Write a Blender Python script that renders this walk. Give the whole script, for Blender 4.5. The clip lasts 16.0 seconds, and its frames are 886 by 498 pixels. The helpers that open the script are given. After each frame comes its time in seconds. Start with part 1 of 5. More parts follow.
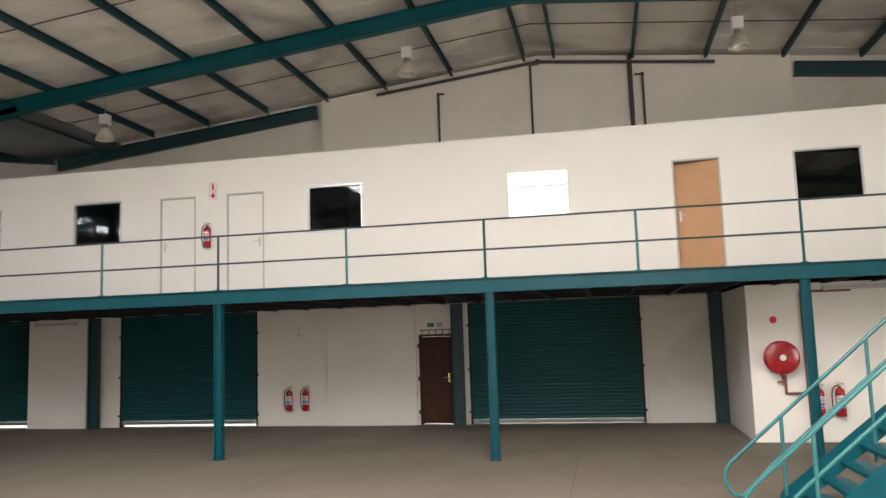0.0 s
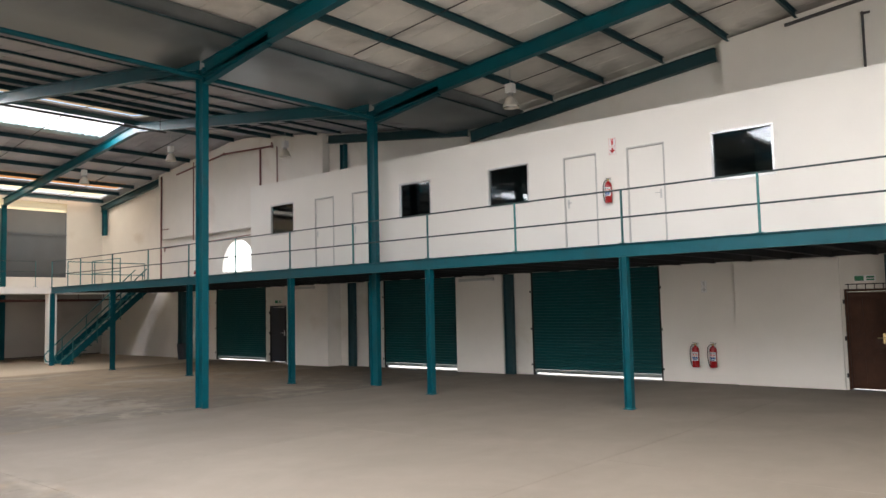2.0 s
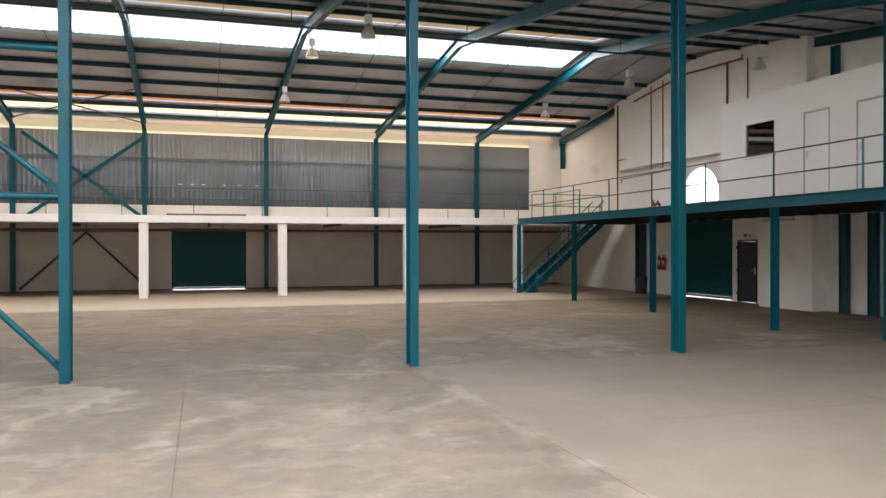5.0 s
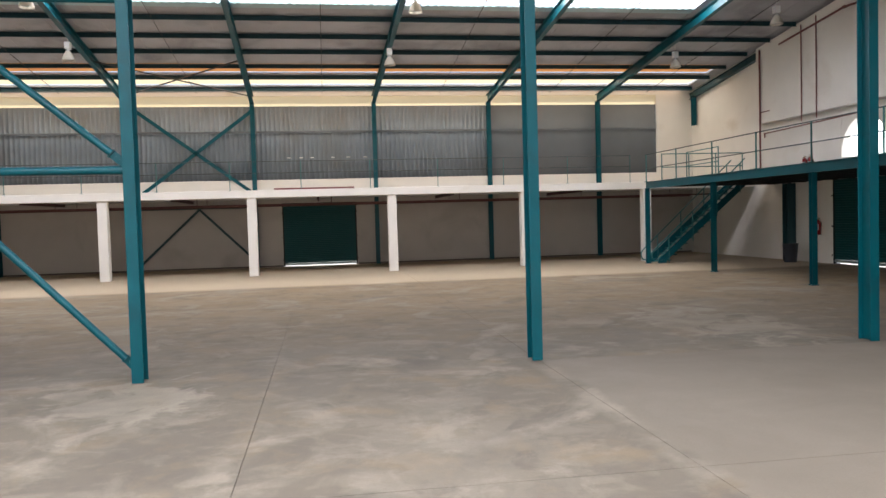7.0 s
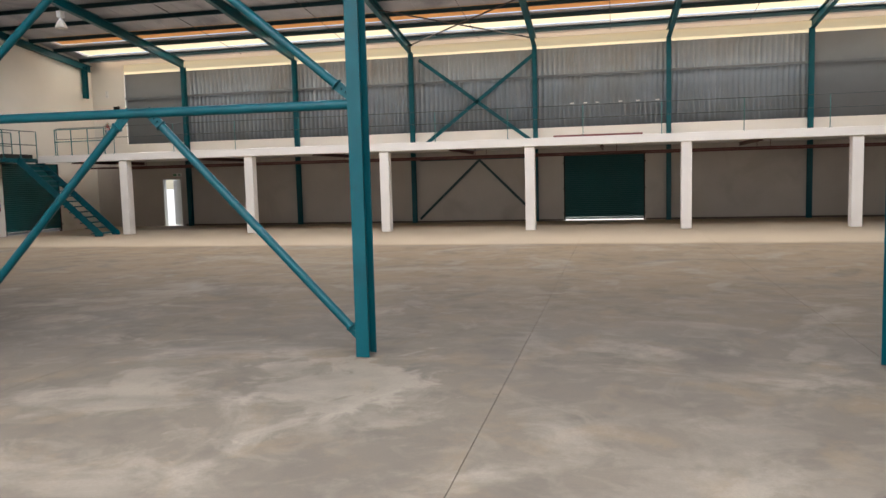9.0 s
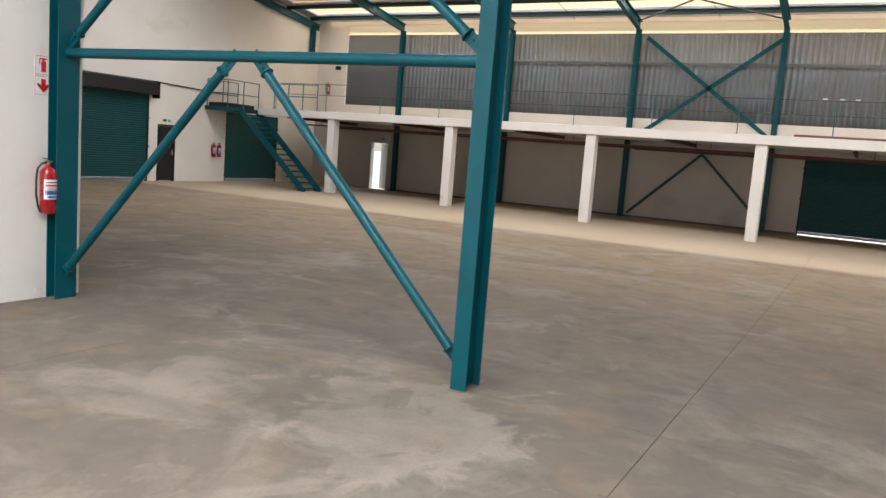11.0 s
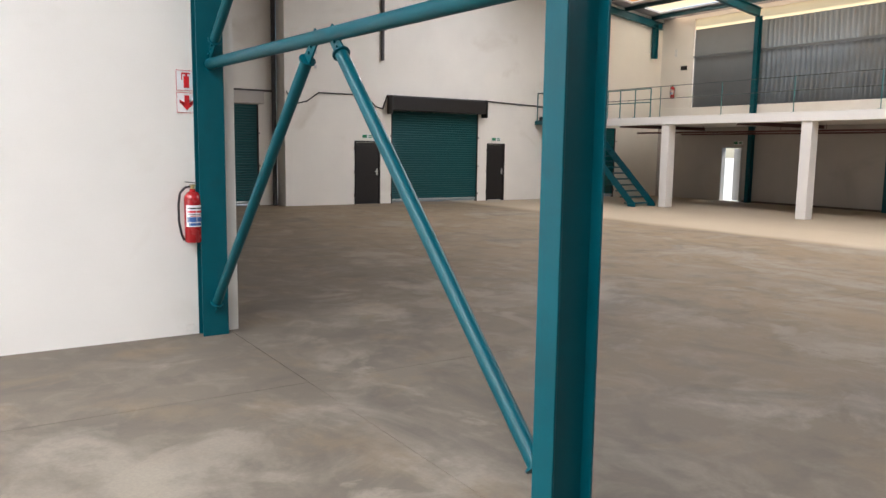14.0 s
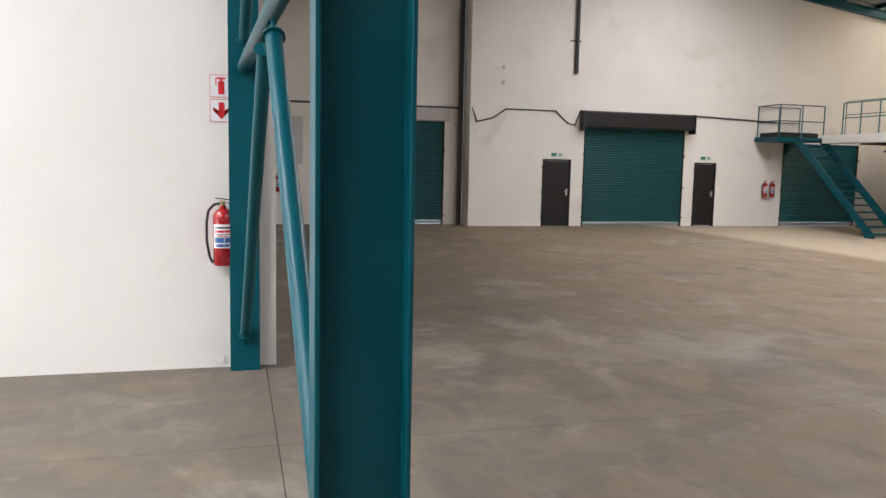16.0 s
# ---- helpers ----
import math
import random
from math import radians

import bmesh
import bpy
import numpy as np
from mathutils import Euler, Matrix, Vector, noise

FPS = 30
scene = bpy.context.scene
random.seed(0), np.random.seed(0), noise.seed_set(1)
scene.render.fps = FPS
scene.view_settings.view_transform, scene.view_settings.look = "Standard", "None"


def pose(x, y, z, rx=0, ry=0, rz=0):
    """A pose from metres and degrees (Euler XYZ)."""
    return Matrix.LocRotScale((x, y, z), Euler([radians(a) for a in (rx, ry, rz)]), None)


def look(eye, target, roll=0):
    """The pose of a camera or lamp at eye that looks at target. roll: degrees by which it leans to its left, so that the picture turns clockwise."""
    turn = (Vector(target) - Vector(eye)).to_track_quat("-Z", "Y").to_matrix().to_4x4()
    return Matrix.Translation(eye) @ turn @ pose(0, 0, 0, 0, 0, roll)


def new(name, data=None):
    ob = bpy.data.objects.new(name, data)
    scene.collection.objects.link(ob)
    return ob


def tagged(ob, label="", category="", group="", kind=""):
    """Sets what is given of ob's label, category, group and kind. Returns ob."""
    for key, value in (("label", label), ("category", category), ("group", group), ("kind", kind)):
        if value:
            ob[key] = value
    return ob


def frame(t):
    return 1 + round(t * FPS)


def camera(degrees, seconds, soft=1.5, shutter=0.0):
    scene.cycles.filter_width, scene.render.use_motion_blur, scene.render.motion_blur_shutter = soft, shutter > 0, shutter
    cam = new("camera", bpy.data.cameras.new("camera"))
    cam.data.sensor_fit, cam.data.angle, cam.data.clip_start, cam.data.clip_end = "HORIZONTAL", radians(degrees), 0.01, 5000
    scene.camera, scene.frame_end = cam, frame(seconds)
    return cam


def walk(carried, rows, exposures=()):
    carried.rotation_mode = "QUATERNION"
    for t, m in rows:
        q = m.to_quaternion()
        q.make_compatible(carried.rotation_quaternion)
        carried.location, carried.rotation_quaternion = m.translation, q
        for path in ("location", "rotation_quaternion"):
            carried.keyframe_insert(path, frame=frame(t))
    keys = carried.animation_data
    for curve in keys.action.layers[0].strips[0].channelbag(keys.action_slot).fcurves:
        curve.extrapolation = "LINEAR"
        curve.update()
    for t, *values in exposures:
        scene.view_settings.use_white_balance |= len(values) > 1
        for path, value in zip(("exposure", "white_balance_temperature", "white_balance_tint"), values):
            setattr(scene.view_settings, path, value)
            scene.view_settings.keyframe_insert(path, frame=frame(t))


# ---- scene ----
cam = camera(59.9, 16.0)
PATH = [
    (0, (0.711, -0.102, 2.027), (0.305, 1.844, 2.249), -1.9),
    (0.5, (0.656, -0.099, 1.981), (-0.037, 1.766, 2.186), -1.8),
    (1, (0.542, -0.177, 1.923), (-0.371, 1.591, 2.12), -1.6),
    (1.5, (0.486, -0.166, 1.884), (-0.609, 1.498, 2.067), -1.3),
    (2, (0.46, -0.136, 1.893), (-0.833, 1.382, 2.041), -1.3),
    (2.5, (0.267, -0.029, 1.846), (-1.173, 1.355, 1.957), -1.0),
    (3, (0.112, 0.077, 1.823), (-1.464, 1.305, 1.922), -0.3),
    (3.5, (-0.241, 0.198, 1.81), (-1.953, 1.23, 1.88), -0.5),
    (4, (-0.593, 0.28, 1.807), (-2.397, 1.14, 1.864), -0.9),
    (4.5, (-1.017, 0.376, 1.828), (-2.872, 1.124, 1.856), -0.1),
    (5, (-1.493, 0.425, 1.864), (-3.401, 1.023, 1.856), -0.1),
    (5.2, (-1.67, 0.468, 1.863), (-3.599, 0.997, 1.844), -0.5),
    (7.3, (-3.765, 0.952, 1.885), (-5.75, 1.173, 1.783), -1.9),
    (7.5, (-4.001, 0.982, 1.857), (-5.993, 1.125, 1.742), -2.2),
    (8, (-4.579, 1.049, 1.862), (-6.574, 1.008, 1.724), -2.8),
    (8.5, (-5.114, 1.137, 1.838), (-7.097, 0.938, 1.675), -2.1),
    (9, (-5.684, 1.147, 1.794), (-7.626, 0.709, 1.609), -1.5),
    (9.5, (-6.225, 1.206, 1.782), (-8.104, 0.549, 1.582), -0.3),
    (9.7, (-6.467, 1.215, 1.792), (-8.319, 0.49, 1.579), 0.6),
    (11.8, (-8.476, 1.365, 1.85), (-10.103, 0.23, 1.597), 3.3),
    (12, (-8.679, 1.385, 1.846), (-10.255, 0.179, 1.599), 2.5),
    (12.5, (-9.213, 1.359, 1.854), (-10.681, 0.022, 1.616), 2.6),
    (13, (-9.76, 1.291, 1.852), (-11.102, -0.174, 1.619), 1.3),
    (13.5, (-10.299, 1.305, 1.817), (-11.522, -0.26, 1.581), 1.4),
    (14, (-10.781, 1.196, 1.797), (-11.854, -0.472, 1.541), 0.8),
    (14.5, (-11.304, 1.027, 1.81), (-12.262, -0.711, 1.562), 0.7),
    (15, (-11.797, 0.889, 1.799), (-12.627, -0.913, 1.554), 1.6),
    (15.5, (-12.325, 0.71, 1.797), (-13.022, -1.152, 1.585), 2.3),
    (16, (-12.787, 0.593, 1.776), (-13.309, -1.325, 1.561), 1.2),
]
walk(cam, [(t, look(eye, target, roll)) for t, eye, target, roll in PATH], [(0, 0.64, 6600, 10), (2.5, 0.8, 6200, 10), (5, 0.68, 6150, 10), (9, 0.55, 6200, 10), (12, 0.68, 6300, 10), (14.5, 0.84, 6150, 10), (16, 0.9, 6150, 10)])

# ---- world and light ----
world = bpy.data.worlds.new("World")
scene.world = world
world.use_nodes = True
wn = world.node_tree
sky = wn.nodes.new("ShaderNodeTexSky")
sky.sky_type, sky.sun_disc = "NISHITA", False
sky.sun_elevation, sky.sun_rotation = radians(58), radians(-70)
wn.links.new(sky.outputs[0], wn.nodes["Background"].inputs[0])
wn.nodes["Background"].inputs[1].default_value = 0.12
sun = bpy.data.lights.new("sun", "SUN")
sun.energy, sun.angle, sun.color = 5.0, radians(0.5), (1.0, 0.95, 0.86)
new("sun", sun).matrix_world = look((-60, 22, 100), (0, 0, 0))


def skylight(name, cx, cy, cz, sx, sy, power, color, tilt=0.0, rx=0.0):
    """An area lamp lying in a roof or wall opening."""
    d = bpy.data.lights.new(name, "AREA")
    d.shape, d.size, d.size_y, d.energy, d.color = "RECTANGLE", sx, sy, power, color
    ob = new(name, d)
    ob.matrix_world = pose(cx, cy, cz, rx, tilt, 0)
    return ob


SLOPE_W, SLOPE_E = 0.12, 0.105
VALLEY, RIDGE_W, RIDGE_E, WEST, EAST = -13.1, -24.4, -0.5, -35.9, 12.1
NORTH, SOUTH = 17.3, -21.34


def roof_z(x):
    """Underside of the roof sheets."""
    if x < VALLEY:
        return 8.57 - SLOPE_W * abs(x - RIDGE_W)
    return 8.38 - SLOPE_E * abs(x - RIDGE_E)


skylight("ridge_daylight", -25.8, -2.8, roof_z(-25.8) + 0.06, 1.6, 31.2, 1500, (1.0, 0.955, 0.98), -6.84)
skylight("ridge_daylight_cream", -23.62, -2.8, roof_z(-23.62) + 0.06, 1.4, 31.2, 90, (1.0, 0.88, 0.68), 6.84)
skylight("eave_daylight_high", -32.85, -2.0, roof_z(-32.85) + 0.06, 1.2, 37.5, 50, (1.0, 0.78, 0.55), -6.84)
skylight("eave_daylight", -34.4, -2.0, roof_z(-34.4) + 0.06, 1.3, 37.5, 210, (1.0, 0.94, 0.84), -6.84)
skylight("eave_daylight_low", -35.6, -2.0, roof_z(-35.6) + 0.06, 0.55, 37.5, 70, (1.0, 0.78, 0.55), -6.84)
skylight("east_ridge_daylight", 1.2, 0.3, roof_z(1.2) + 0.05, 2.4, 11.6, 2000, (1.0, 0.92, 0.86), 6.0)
# fill lamp in an unseen, added roof opening; brightens partition and office walls
skylight("east_slope_fill", -7.4, 0.3, roof_z(-7.4) + 0.05, 2.0, 11.4, 1020, (0.97, 0.96, 1.0), -6.0)
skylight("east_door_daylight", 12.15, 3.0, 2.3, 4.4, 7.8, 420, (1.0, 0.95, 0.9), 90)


# ---- materials ----
def mat(name, color, rough=0.6, metal=0.0, vary=0.12, scale=3.0, grain=60.0, bump=0.06, stain=None, stain_at=(0.55, 0.75), stain_scale=0.6, coat=0.0, spec=0.5):
    """Painted or raw surface with two scales of variation, stains and fine relief."""
    m = bpy.data.materials.new(name)
    m.use_nodes = True
    nt = m.node_tree
    N, L = nt.nodes, nt.links
    b = N["Principled BSDF"]
    b.inputs["Metallic"].default_value = metal
    b.inputs["Coat Weight"].default_value = coat
    b.inputs["Specular IOR Level"].default_value = spec
    geo = N.new("ShaderNodeNewGeometry")
    n1 = N.new("ShaderNodeTexNoise")
    n1.inputs["Scale"].default_value, n1.inputs["Detail"].default_value = scale, 6
    n2 = N.new("ShaderNodeTexNoise")
    n2.inputs["Scale"].default_value, n2.inputs["Detail"].default_value = grain, 4
    for n in (n1, n2):
        L.new(geo.outputs["Position"], n.inputs["Vector"])
    mix = N.new("ShaderNodeMix")
    mix.data_type = "RGBA"
    lo = tuple(c * (1 - vary) for c in color) + (1,)
    hi = tuple(min(1, c * (1 + vary)) for c in color) + (1,)
    mix.inputs[6].default_value, mix.inputs[7].default_value = lo, hi
    add = N.new("ShaderNodeMath")
    add.operation = "MULTIPLY_ADD"
    add.inputs[1].default_value, add.inputs[2].default_value = 0.35, 0.0
    L.new(n2.outputs[0], add.inputs[0])
    L.new(n1.outputs[0], add.inputs[2])
    rng = N.new("ShaderNodeMapRange")
    rng.inputs[1].default_value, rng.inputs[2].default_value = 0.4, 0.95
    L.new(add.outputs[0], rng.inputs[0])
    L.new(rng.outputs[0], mix.inputs[0])
    out = mix.outputs[2]
    if stain:
        n3 = N.new("ShaderNodeTexNoise")
        n3.inputs["Scale"].default_value, n3.inputs["Detail"].default_value, n3.inputs["Distortion"].default_value = stain_scale, 8, 0.5
        L.new(geo.outputs["Position"], n3.inputs["Vector"])
        r3 = N.new("ShaderNodeMapRange")
        r3.inputs[1].default_value, r3.inputs[2].default_value = stain_at
        L.new(n3.outputs[0], r3.inputs[0])
        mx = N.new("ShaderNodeMix")
        mx.data_type = "RGBA"
        L.new(r3.outputs[0], mx.inputs[0])
        L.new(out, mx.inputs[6])
        mx.inputs[7].default_value = (*stain, 1)
        out = mx.outputs[2]
    L.new(out, b.inputs["Base Color"])
    rr = N.new("ShaderNodeMapRange")
    rr.inputs[3].default_value, rr.inputs[4].default_value = max(0.03, rough - 0.1), min(1, rough + 0.12)
    L.new(n1.outputs[0], rr.inputs[0])
    L.new(rr.outputs[0], b.inputs["Roughness"])
    if bump:
        bp = N.new("ShaderNodeBump")
        bp.inputs["Strength"].default_value, bp.inputs["Distance"].default_value = bump, 0.01
        L.new(add.outputs[0], bp.inputs["Height"])
        L.new(bp.outputs[0], b.inputs["Normal"])
    return m


def floor_material():
    """Worn concrete: mottled grey slabs with pale scuffs, a smoother screed and a paler, dusty strip."""
    m = bpy.data.materials.new("concrete_floor")
    m.use_nodes = True
    nt = m.node_tree
    N, L = nt.nodes, nt.links
    b = N["Principled BSDF"]
    geo = N.new("ShaderNodeNewGeometry")
    sep = N.new("ShaderNodeSeparateXYZ")
    L.new(geo.outputs["Position"], sep.inputs[0])

    def noise_tex(scale, detail, stretch=(1, 1, 1), dist=0.0):
        mp = N.new("ShaderNodeMapping")
        mp.inputs["Scale"].default_value = stretch
        L.new(geo.outputs["Position"], mp.inputs[0])
        n = N.new("ShaderNodeTexNoise")
        n.inputs["Scale"].default_value, n.inputs["Detail"].default_value, n.inputs["Distortion"].default_value = scale, detail, dist
        n.inputs["Roughness"].default_value = 0.62
        L.new(mp.outputs[0], n.inputs["Vector"])
        return n.outputs[0]

    def rng(src, a, c, lo=0.0, hi=1.0):
        r = N.new("ShaderNodeMapRange")
        r.inputs[1].default_value, r.inputs[2].default_value, r.inputs[3].default_value, r.inputs[4].default_value = a, c, lo, hi
        L.new(src, r.inputs[0])
        return r.outputs[0]

    def op(kind, a, c):
        o = N.new("ShaderNodeMath")
        o.operation = kind
        for i, v in enumerate((a, c)):
            if isinstance(v, (int, float)):
                o.inputs[i].default_value = v
            else:
                L.new(v, o.inputs[i])
        return o.outputs[0]

    def mixc(f, a, c):
        x = N.new("ShaderNodeMix")
        x.data_type = "RGBA"
        L.new(f, x.inputs[0])
        for i, v in ((6, a), (7, c)):
            if isinstance(v, tuple):
                x.inputs[i].default_value = (*v, 1)
            else:
                L.new(v, x.inputs[i])
        return x.outputs[2]

    big = noise_tex(0.3, 6, dist=0.3)
    mid = noise_tex(0.9, 10, (0.9, 0.7, 1), 0.5)
    fine = noise_tex(45, 5)
    streak = noise_tex(1.1, 10, (0.9, 0.8, 1), 0.8)
    wob = op("MULTIPLY", op("SUBTRACT", noise_tex(0.7, 6), 0.5), 0.5)
    b.inputs["Specular IOR Level"].default_value = 0.3
    smear_n = noise_tex(1.6, 10, (1, 1, 1), 0.6)
    base = mixc(rng(mid, 0.3, 0.7), FLOOR_DARK, FLOOR_MID)
    brown = op("MULTIPLY", rng(sep.outputs[0], -14.0, -19.5, 0.1, 1.0), rng(big, 0.3, 0.6, 0.65, 1.0))
    base = mixc(brown, base, FLOOR_WARM)
    base = mixc(rng(noise_tex(2.6, 9, (1.0, 0.8, 1), 0.9), 0.5, 0.72, 0, 0.4), base, FLOOR_PALE)
    base = mixc(rng(noise_tex(1.9, 8, (1, 1, 1), 0.4), 0.5, 0.66, 0, 0.4), base, FLOOR_STAIN)
    base = mixc(rng(noise_tex(1.5, 10, (0.9, 1, 1), 0.5), 0.52, 0.68, 0, 0.45), base, FLOOR_WARM)
    scuff = op("MULTIPLY", rng(streak, 0.54, 0.63, 0, 0.75), rng(mid, 0.38, 0.62, 0.0, 1.0))
    base = mixc(scuff, base, FLOOR_PALE)
    smear = op("MULTIPLY", rng(noise_tex(0.55, 12, (0.8, 0.7, 1), 0.7), 0.56, 0.635, 0, 0.75), rng(noise_tex(3.0, 6), 0.35, 0.55, 0.2, 1.0))
    base = mixc(smear, base, FLOOR_PALE)
    base = mixc(rng(noise_tex(0.75, 10, (0.9, 0.7, 1), 1.1), 0.56, 0.7, 0, 0.5), base, FLOOR_STAIN)
    base = mixc(rng(noise_tex(4.5, 4, (1, 0.5, 1)), 0.73, 0.77, 0, 0.5), base, FLOOR_PALE)
    base = mixc(rng(noise_tex(3.7, 3, (1, 0.6, 1)), 0.27, 0.24, 0, 0.5), base, FLOOR_STAIN)
    for cx, cy, rx, ry, amount in ((-11.95, -1.2, 1.15, 0.75, 0.95), (-15.6, 7.2, 2.0, 1.1, 0.8), (-9.5, 1.9, 2.2, 1.0, 0.3), (-17.2, -6.2, 1.8, 0.7, 0.5)):
        dx = op("DIVIDE", op("SUBTRACT", sep.outputs[0], cx), rx)
        dy = op("DIVIDE", op("SUBTRACT", sep.outputs[1], cy), ry)
        away = op("SQRT", op("ADD", op("MULTIPLY", dx, dx), op("MULTIPLY", dy, dy)), 0)
        ragged = op("ADD", away, op("MULTIPLY", op("SUBTRACT", smear_n, 0.5), 4.5))
        base = mixc(op("MULTIPLY", rng(ragged, 1.0, 0.65), rng(streak, 0.35, 0.6, amount * 0.35, amount)), base, FLOOR_PALE)
    xs, ys = op("ADD", sep.outputs[0], wob), op("ADD", sep.outputs[1], wob)
    smooth = op("MULTIPLY", rng(sep.outputs[0], -12.98, -12.9), rng(ys, 3.6, 3.7))
    base = mixc(smooth, base, mixc(rng(big, 0.35, 0.65), FLOOR_SCREED, FLOOR_SCREED2))
    dusty = rng(xs, -25.5, -26.1)
    base = mixc(op("MULTIPLY", dusty, 0.85), base, mixc(rng(mid, 0.35, 0.65), FLOOR_DUST, FLOOR_DUST2))
    near = op("MULTIPLY", rng(op("ABSOLUTE", op("SUBTRACT", ys, 3.55), 0), 0.16, 0.06), rng(sep.outputs[0], -13.4, -13.0))
    base = mixc(op("MULTIPLY", near, rng(mid, 0.4, 0.6, 0.0, 0.7)), base, FLOOR_PALE)
    g = mixc(rng(fine, 0.3, 0.7, 0, 0.25), base, (0.1, 0.09, 0.08))
    L.new(g, b.inputs["Base Color"])
    L.new(rng(mid, 0.3, 0.7, 0.62, 0.85), b.inputs["Roughness"])
    bp = N.new("ShaderNodeBump")
    bp.inputs["Strength"].default_value, bp.inputs["Distance"].default_value = 0.12, 0.01
    L.new(op("ADD", fine, mid), bp.inputs["Height"])
    L.new(bp.outputs[0], b.inputs["Normal"])
    return m


FLOOR_DARK, FLOOR_MID, FLOOR_WARM = (0.108, 0.093, 0.075), (0.162, 0.141, 0.112), (0.235, 0.17, 0.098)
FLOOR_PALE, FLOOR_STAIN = (0.28, 0.246, 0.196), (0.088, 0.076, 0.063)
FLOOR_SCREED, FLOOR_SCREED2 = (0.168, 0.143, 0.112), (0.2, 0.171, 0.136)
FLOOR_DUST, FLOOR_DUST2 = (0.46, 0.37, 0.26), (0.52, 0.43, 0.31)

M_FLOOR = floor_material()
M_WALL = mat("white_wall_paint", (0.78, 0.75, 0.7), 0.75, vary=0.04, scale=1.2, grain=90, bump=0.08, stain=(0.62, 0.56, 0.48), stain_at=(0.62, 0.85))
M_CREAM = mat("cream_wall_paint", (0.77, 0.735, 0.67), 0.8, vary=0.05, scale=0.9, grain=70, bump=0.1, stain=(0.55, 0.49, 0.4), stain_at=(0.6, 0.85))
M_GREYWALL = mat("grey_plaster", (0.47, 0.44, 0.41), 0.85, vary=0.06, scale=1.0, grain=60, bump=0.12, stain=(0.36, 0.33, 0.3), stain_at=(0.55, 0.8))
M_OFFICE = mat("office_white_paint", (0.8, 0.785, 0.75), 0.7, vary=0.025, scale=1.0, grain=120, bump=0.03)
M_TEAL = mat("teal_gloss_paint", (0.001, 0.072, 0.094), 0.36, spec=0.28, vary=0.12, scale=4, grain=50, bump=0.03, stain=(0.006, 0.05, 0.064), stain_at=(0.55, 0.8), stain_scale=2.0)
# darker teal: for dark steel, and for columns with shade put into their colour
M_TEAL_DK_SHADE = mat("dark_teal_paint_and_shade", (0.006, 0.045, 0.055), 0.5, vary=0.15, scale=3, grain=50, bump=0.04)
M_RAIL = mat("rail_teal_paint", (0.03, 0.16, 0.165), 0.4, vary=0.12, scale=6, grain=60, bump=0.02)
M_SHUT_GLOSS = mat("glossy_teal_shutter_paint", (0.006, 0.09, 0.1), 0.22, vary=0.06, scale=0.7, grain=30, bump=0.0, spec=0.9)
# near-black board colour holds the shadow on the walkway's underside
M_DECK_SHADE = mat("shade_black_deck_board", (0.018, 0.019, 0.02), 0.7, vary=0.2, scale=2)
M_JOIST = mat("dark_red_oxide_paint", (0.09, 0.028, 0.026), 0.55, vary=0.15, scale=4)
M_DARKRAIL = mat("dark_handrail_paint", (0.03, 0.05, 0.053), 0.45, vary=0.12, scale=6, bump=0.02)
M_SHUT = mat("teal_shutter_paint", (0.003, 0.06, 0.066), 0.42, spec=0.35, vary=0.06, scale=0.7, grain=30, bump=0.0)
M_SHUTBAR = mat("shutter_bottom_bar", (0.3, 0.34, 0.33), 0.4, metal=0.5)
M_ROOF = mat("roof_insulation", (0.7, 0.67, 0.62), 0.7, vary=0.12, scale=1.2, grain=30, bump=0.1, stain=(0.24, 0.22, 0.2), stain_at=(0.5, 0.75), stain_scale=0.5)
M_ROOF_W = mat("grey_roof_lining", (0.4, 0.4, 0.43), 0.65, vary=0.12, scale=1.0, grain=30, bump=0.1, stain=(0.18, 0.18, 0.2), stain_at=(0.5, 0.75), stain_scale=0.5)
M_GUTTER = mat("dark_gutter_sheet", (0.24, 0.26, 0.27), 0.36, metal=0.6, vary=0.2, scale=1.5, bump=0.05)
M_CLAD = mat("galvanised_cladding", (0.225, 0.262, 0.305), 0.45, metal=0.4, vary=0.14, scale=1.2, grain=25, bump=0.04, stain=(0.2, 0.21, 0.22), stain_at=(0.5, 0.75))
M_CLAD_DK = mat("grey_flat_sheet", (0.135, 0.152, 0.17), 0.6, vary=0.1, scale=1.2, grain=25, bump=0.04)
M_CREAMSHEET = mat("cream_eave_sheet", (0.72, 0.58, 0.4), 0.7, vary=0.12, scale=1.0, grain=20, bump=0.05, stain=(0.6, 0.42, 0.25), stain_at=(0.5, 0.7))
M_BROWN = mat("dark_stained_wood", (0.05, 0.019, 0.009), 0.5, spec=0.2, vary=0.3, scale=5, grain=40, bump=0.1)
M_TAN = mat("tan_hardboard_door", (0.5, 0.27, 0.13), 0.55, vary=0.1, scale=3, grain=60, bump=0.04)
M_DOORDK = mat("dark_grey_steel_door", (0.018, 0.016, 0.015), 0.5, spec=0.3, vary=0.15, scale=3, bump=0.03)
M_NAVY = mat("dark_navy_door", (0.02, 0.025, 0.035), 0.5, vary=0.15, scale=3, bump=0.03)
M_RED = mat("red_enamel", (0.32, 0.01, 0.013), 0.25, vary=0.08, scale=8, bump=0.0, coat=0.4)
M_REDPIPE = mat("red_pipe_paint", (0.17, 0.05, 0.046), 0.45, vary=0.15, scale=5)
M_BLACK = mat("black_rubber", (0.015, 0.015, 0.016), 0.5, vary=0.2, scale=8)
M_PIPE = mat("dark_conduit", (0.06, 0.055, 0.055), 0.5, vary=0.2, scale=5)
M_GREYPAINT = mat("light_grey_paint", (0.5, 0.5, 0.49), 0.5, vary=0.06)
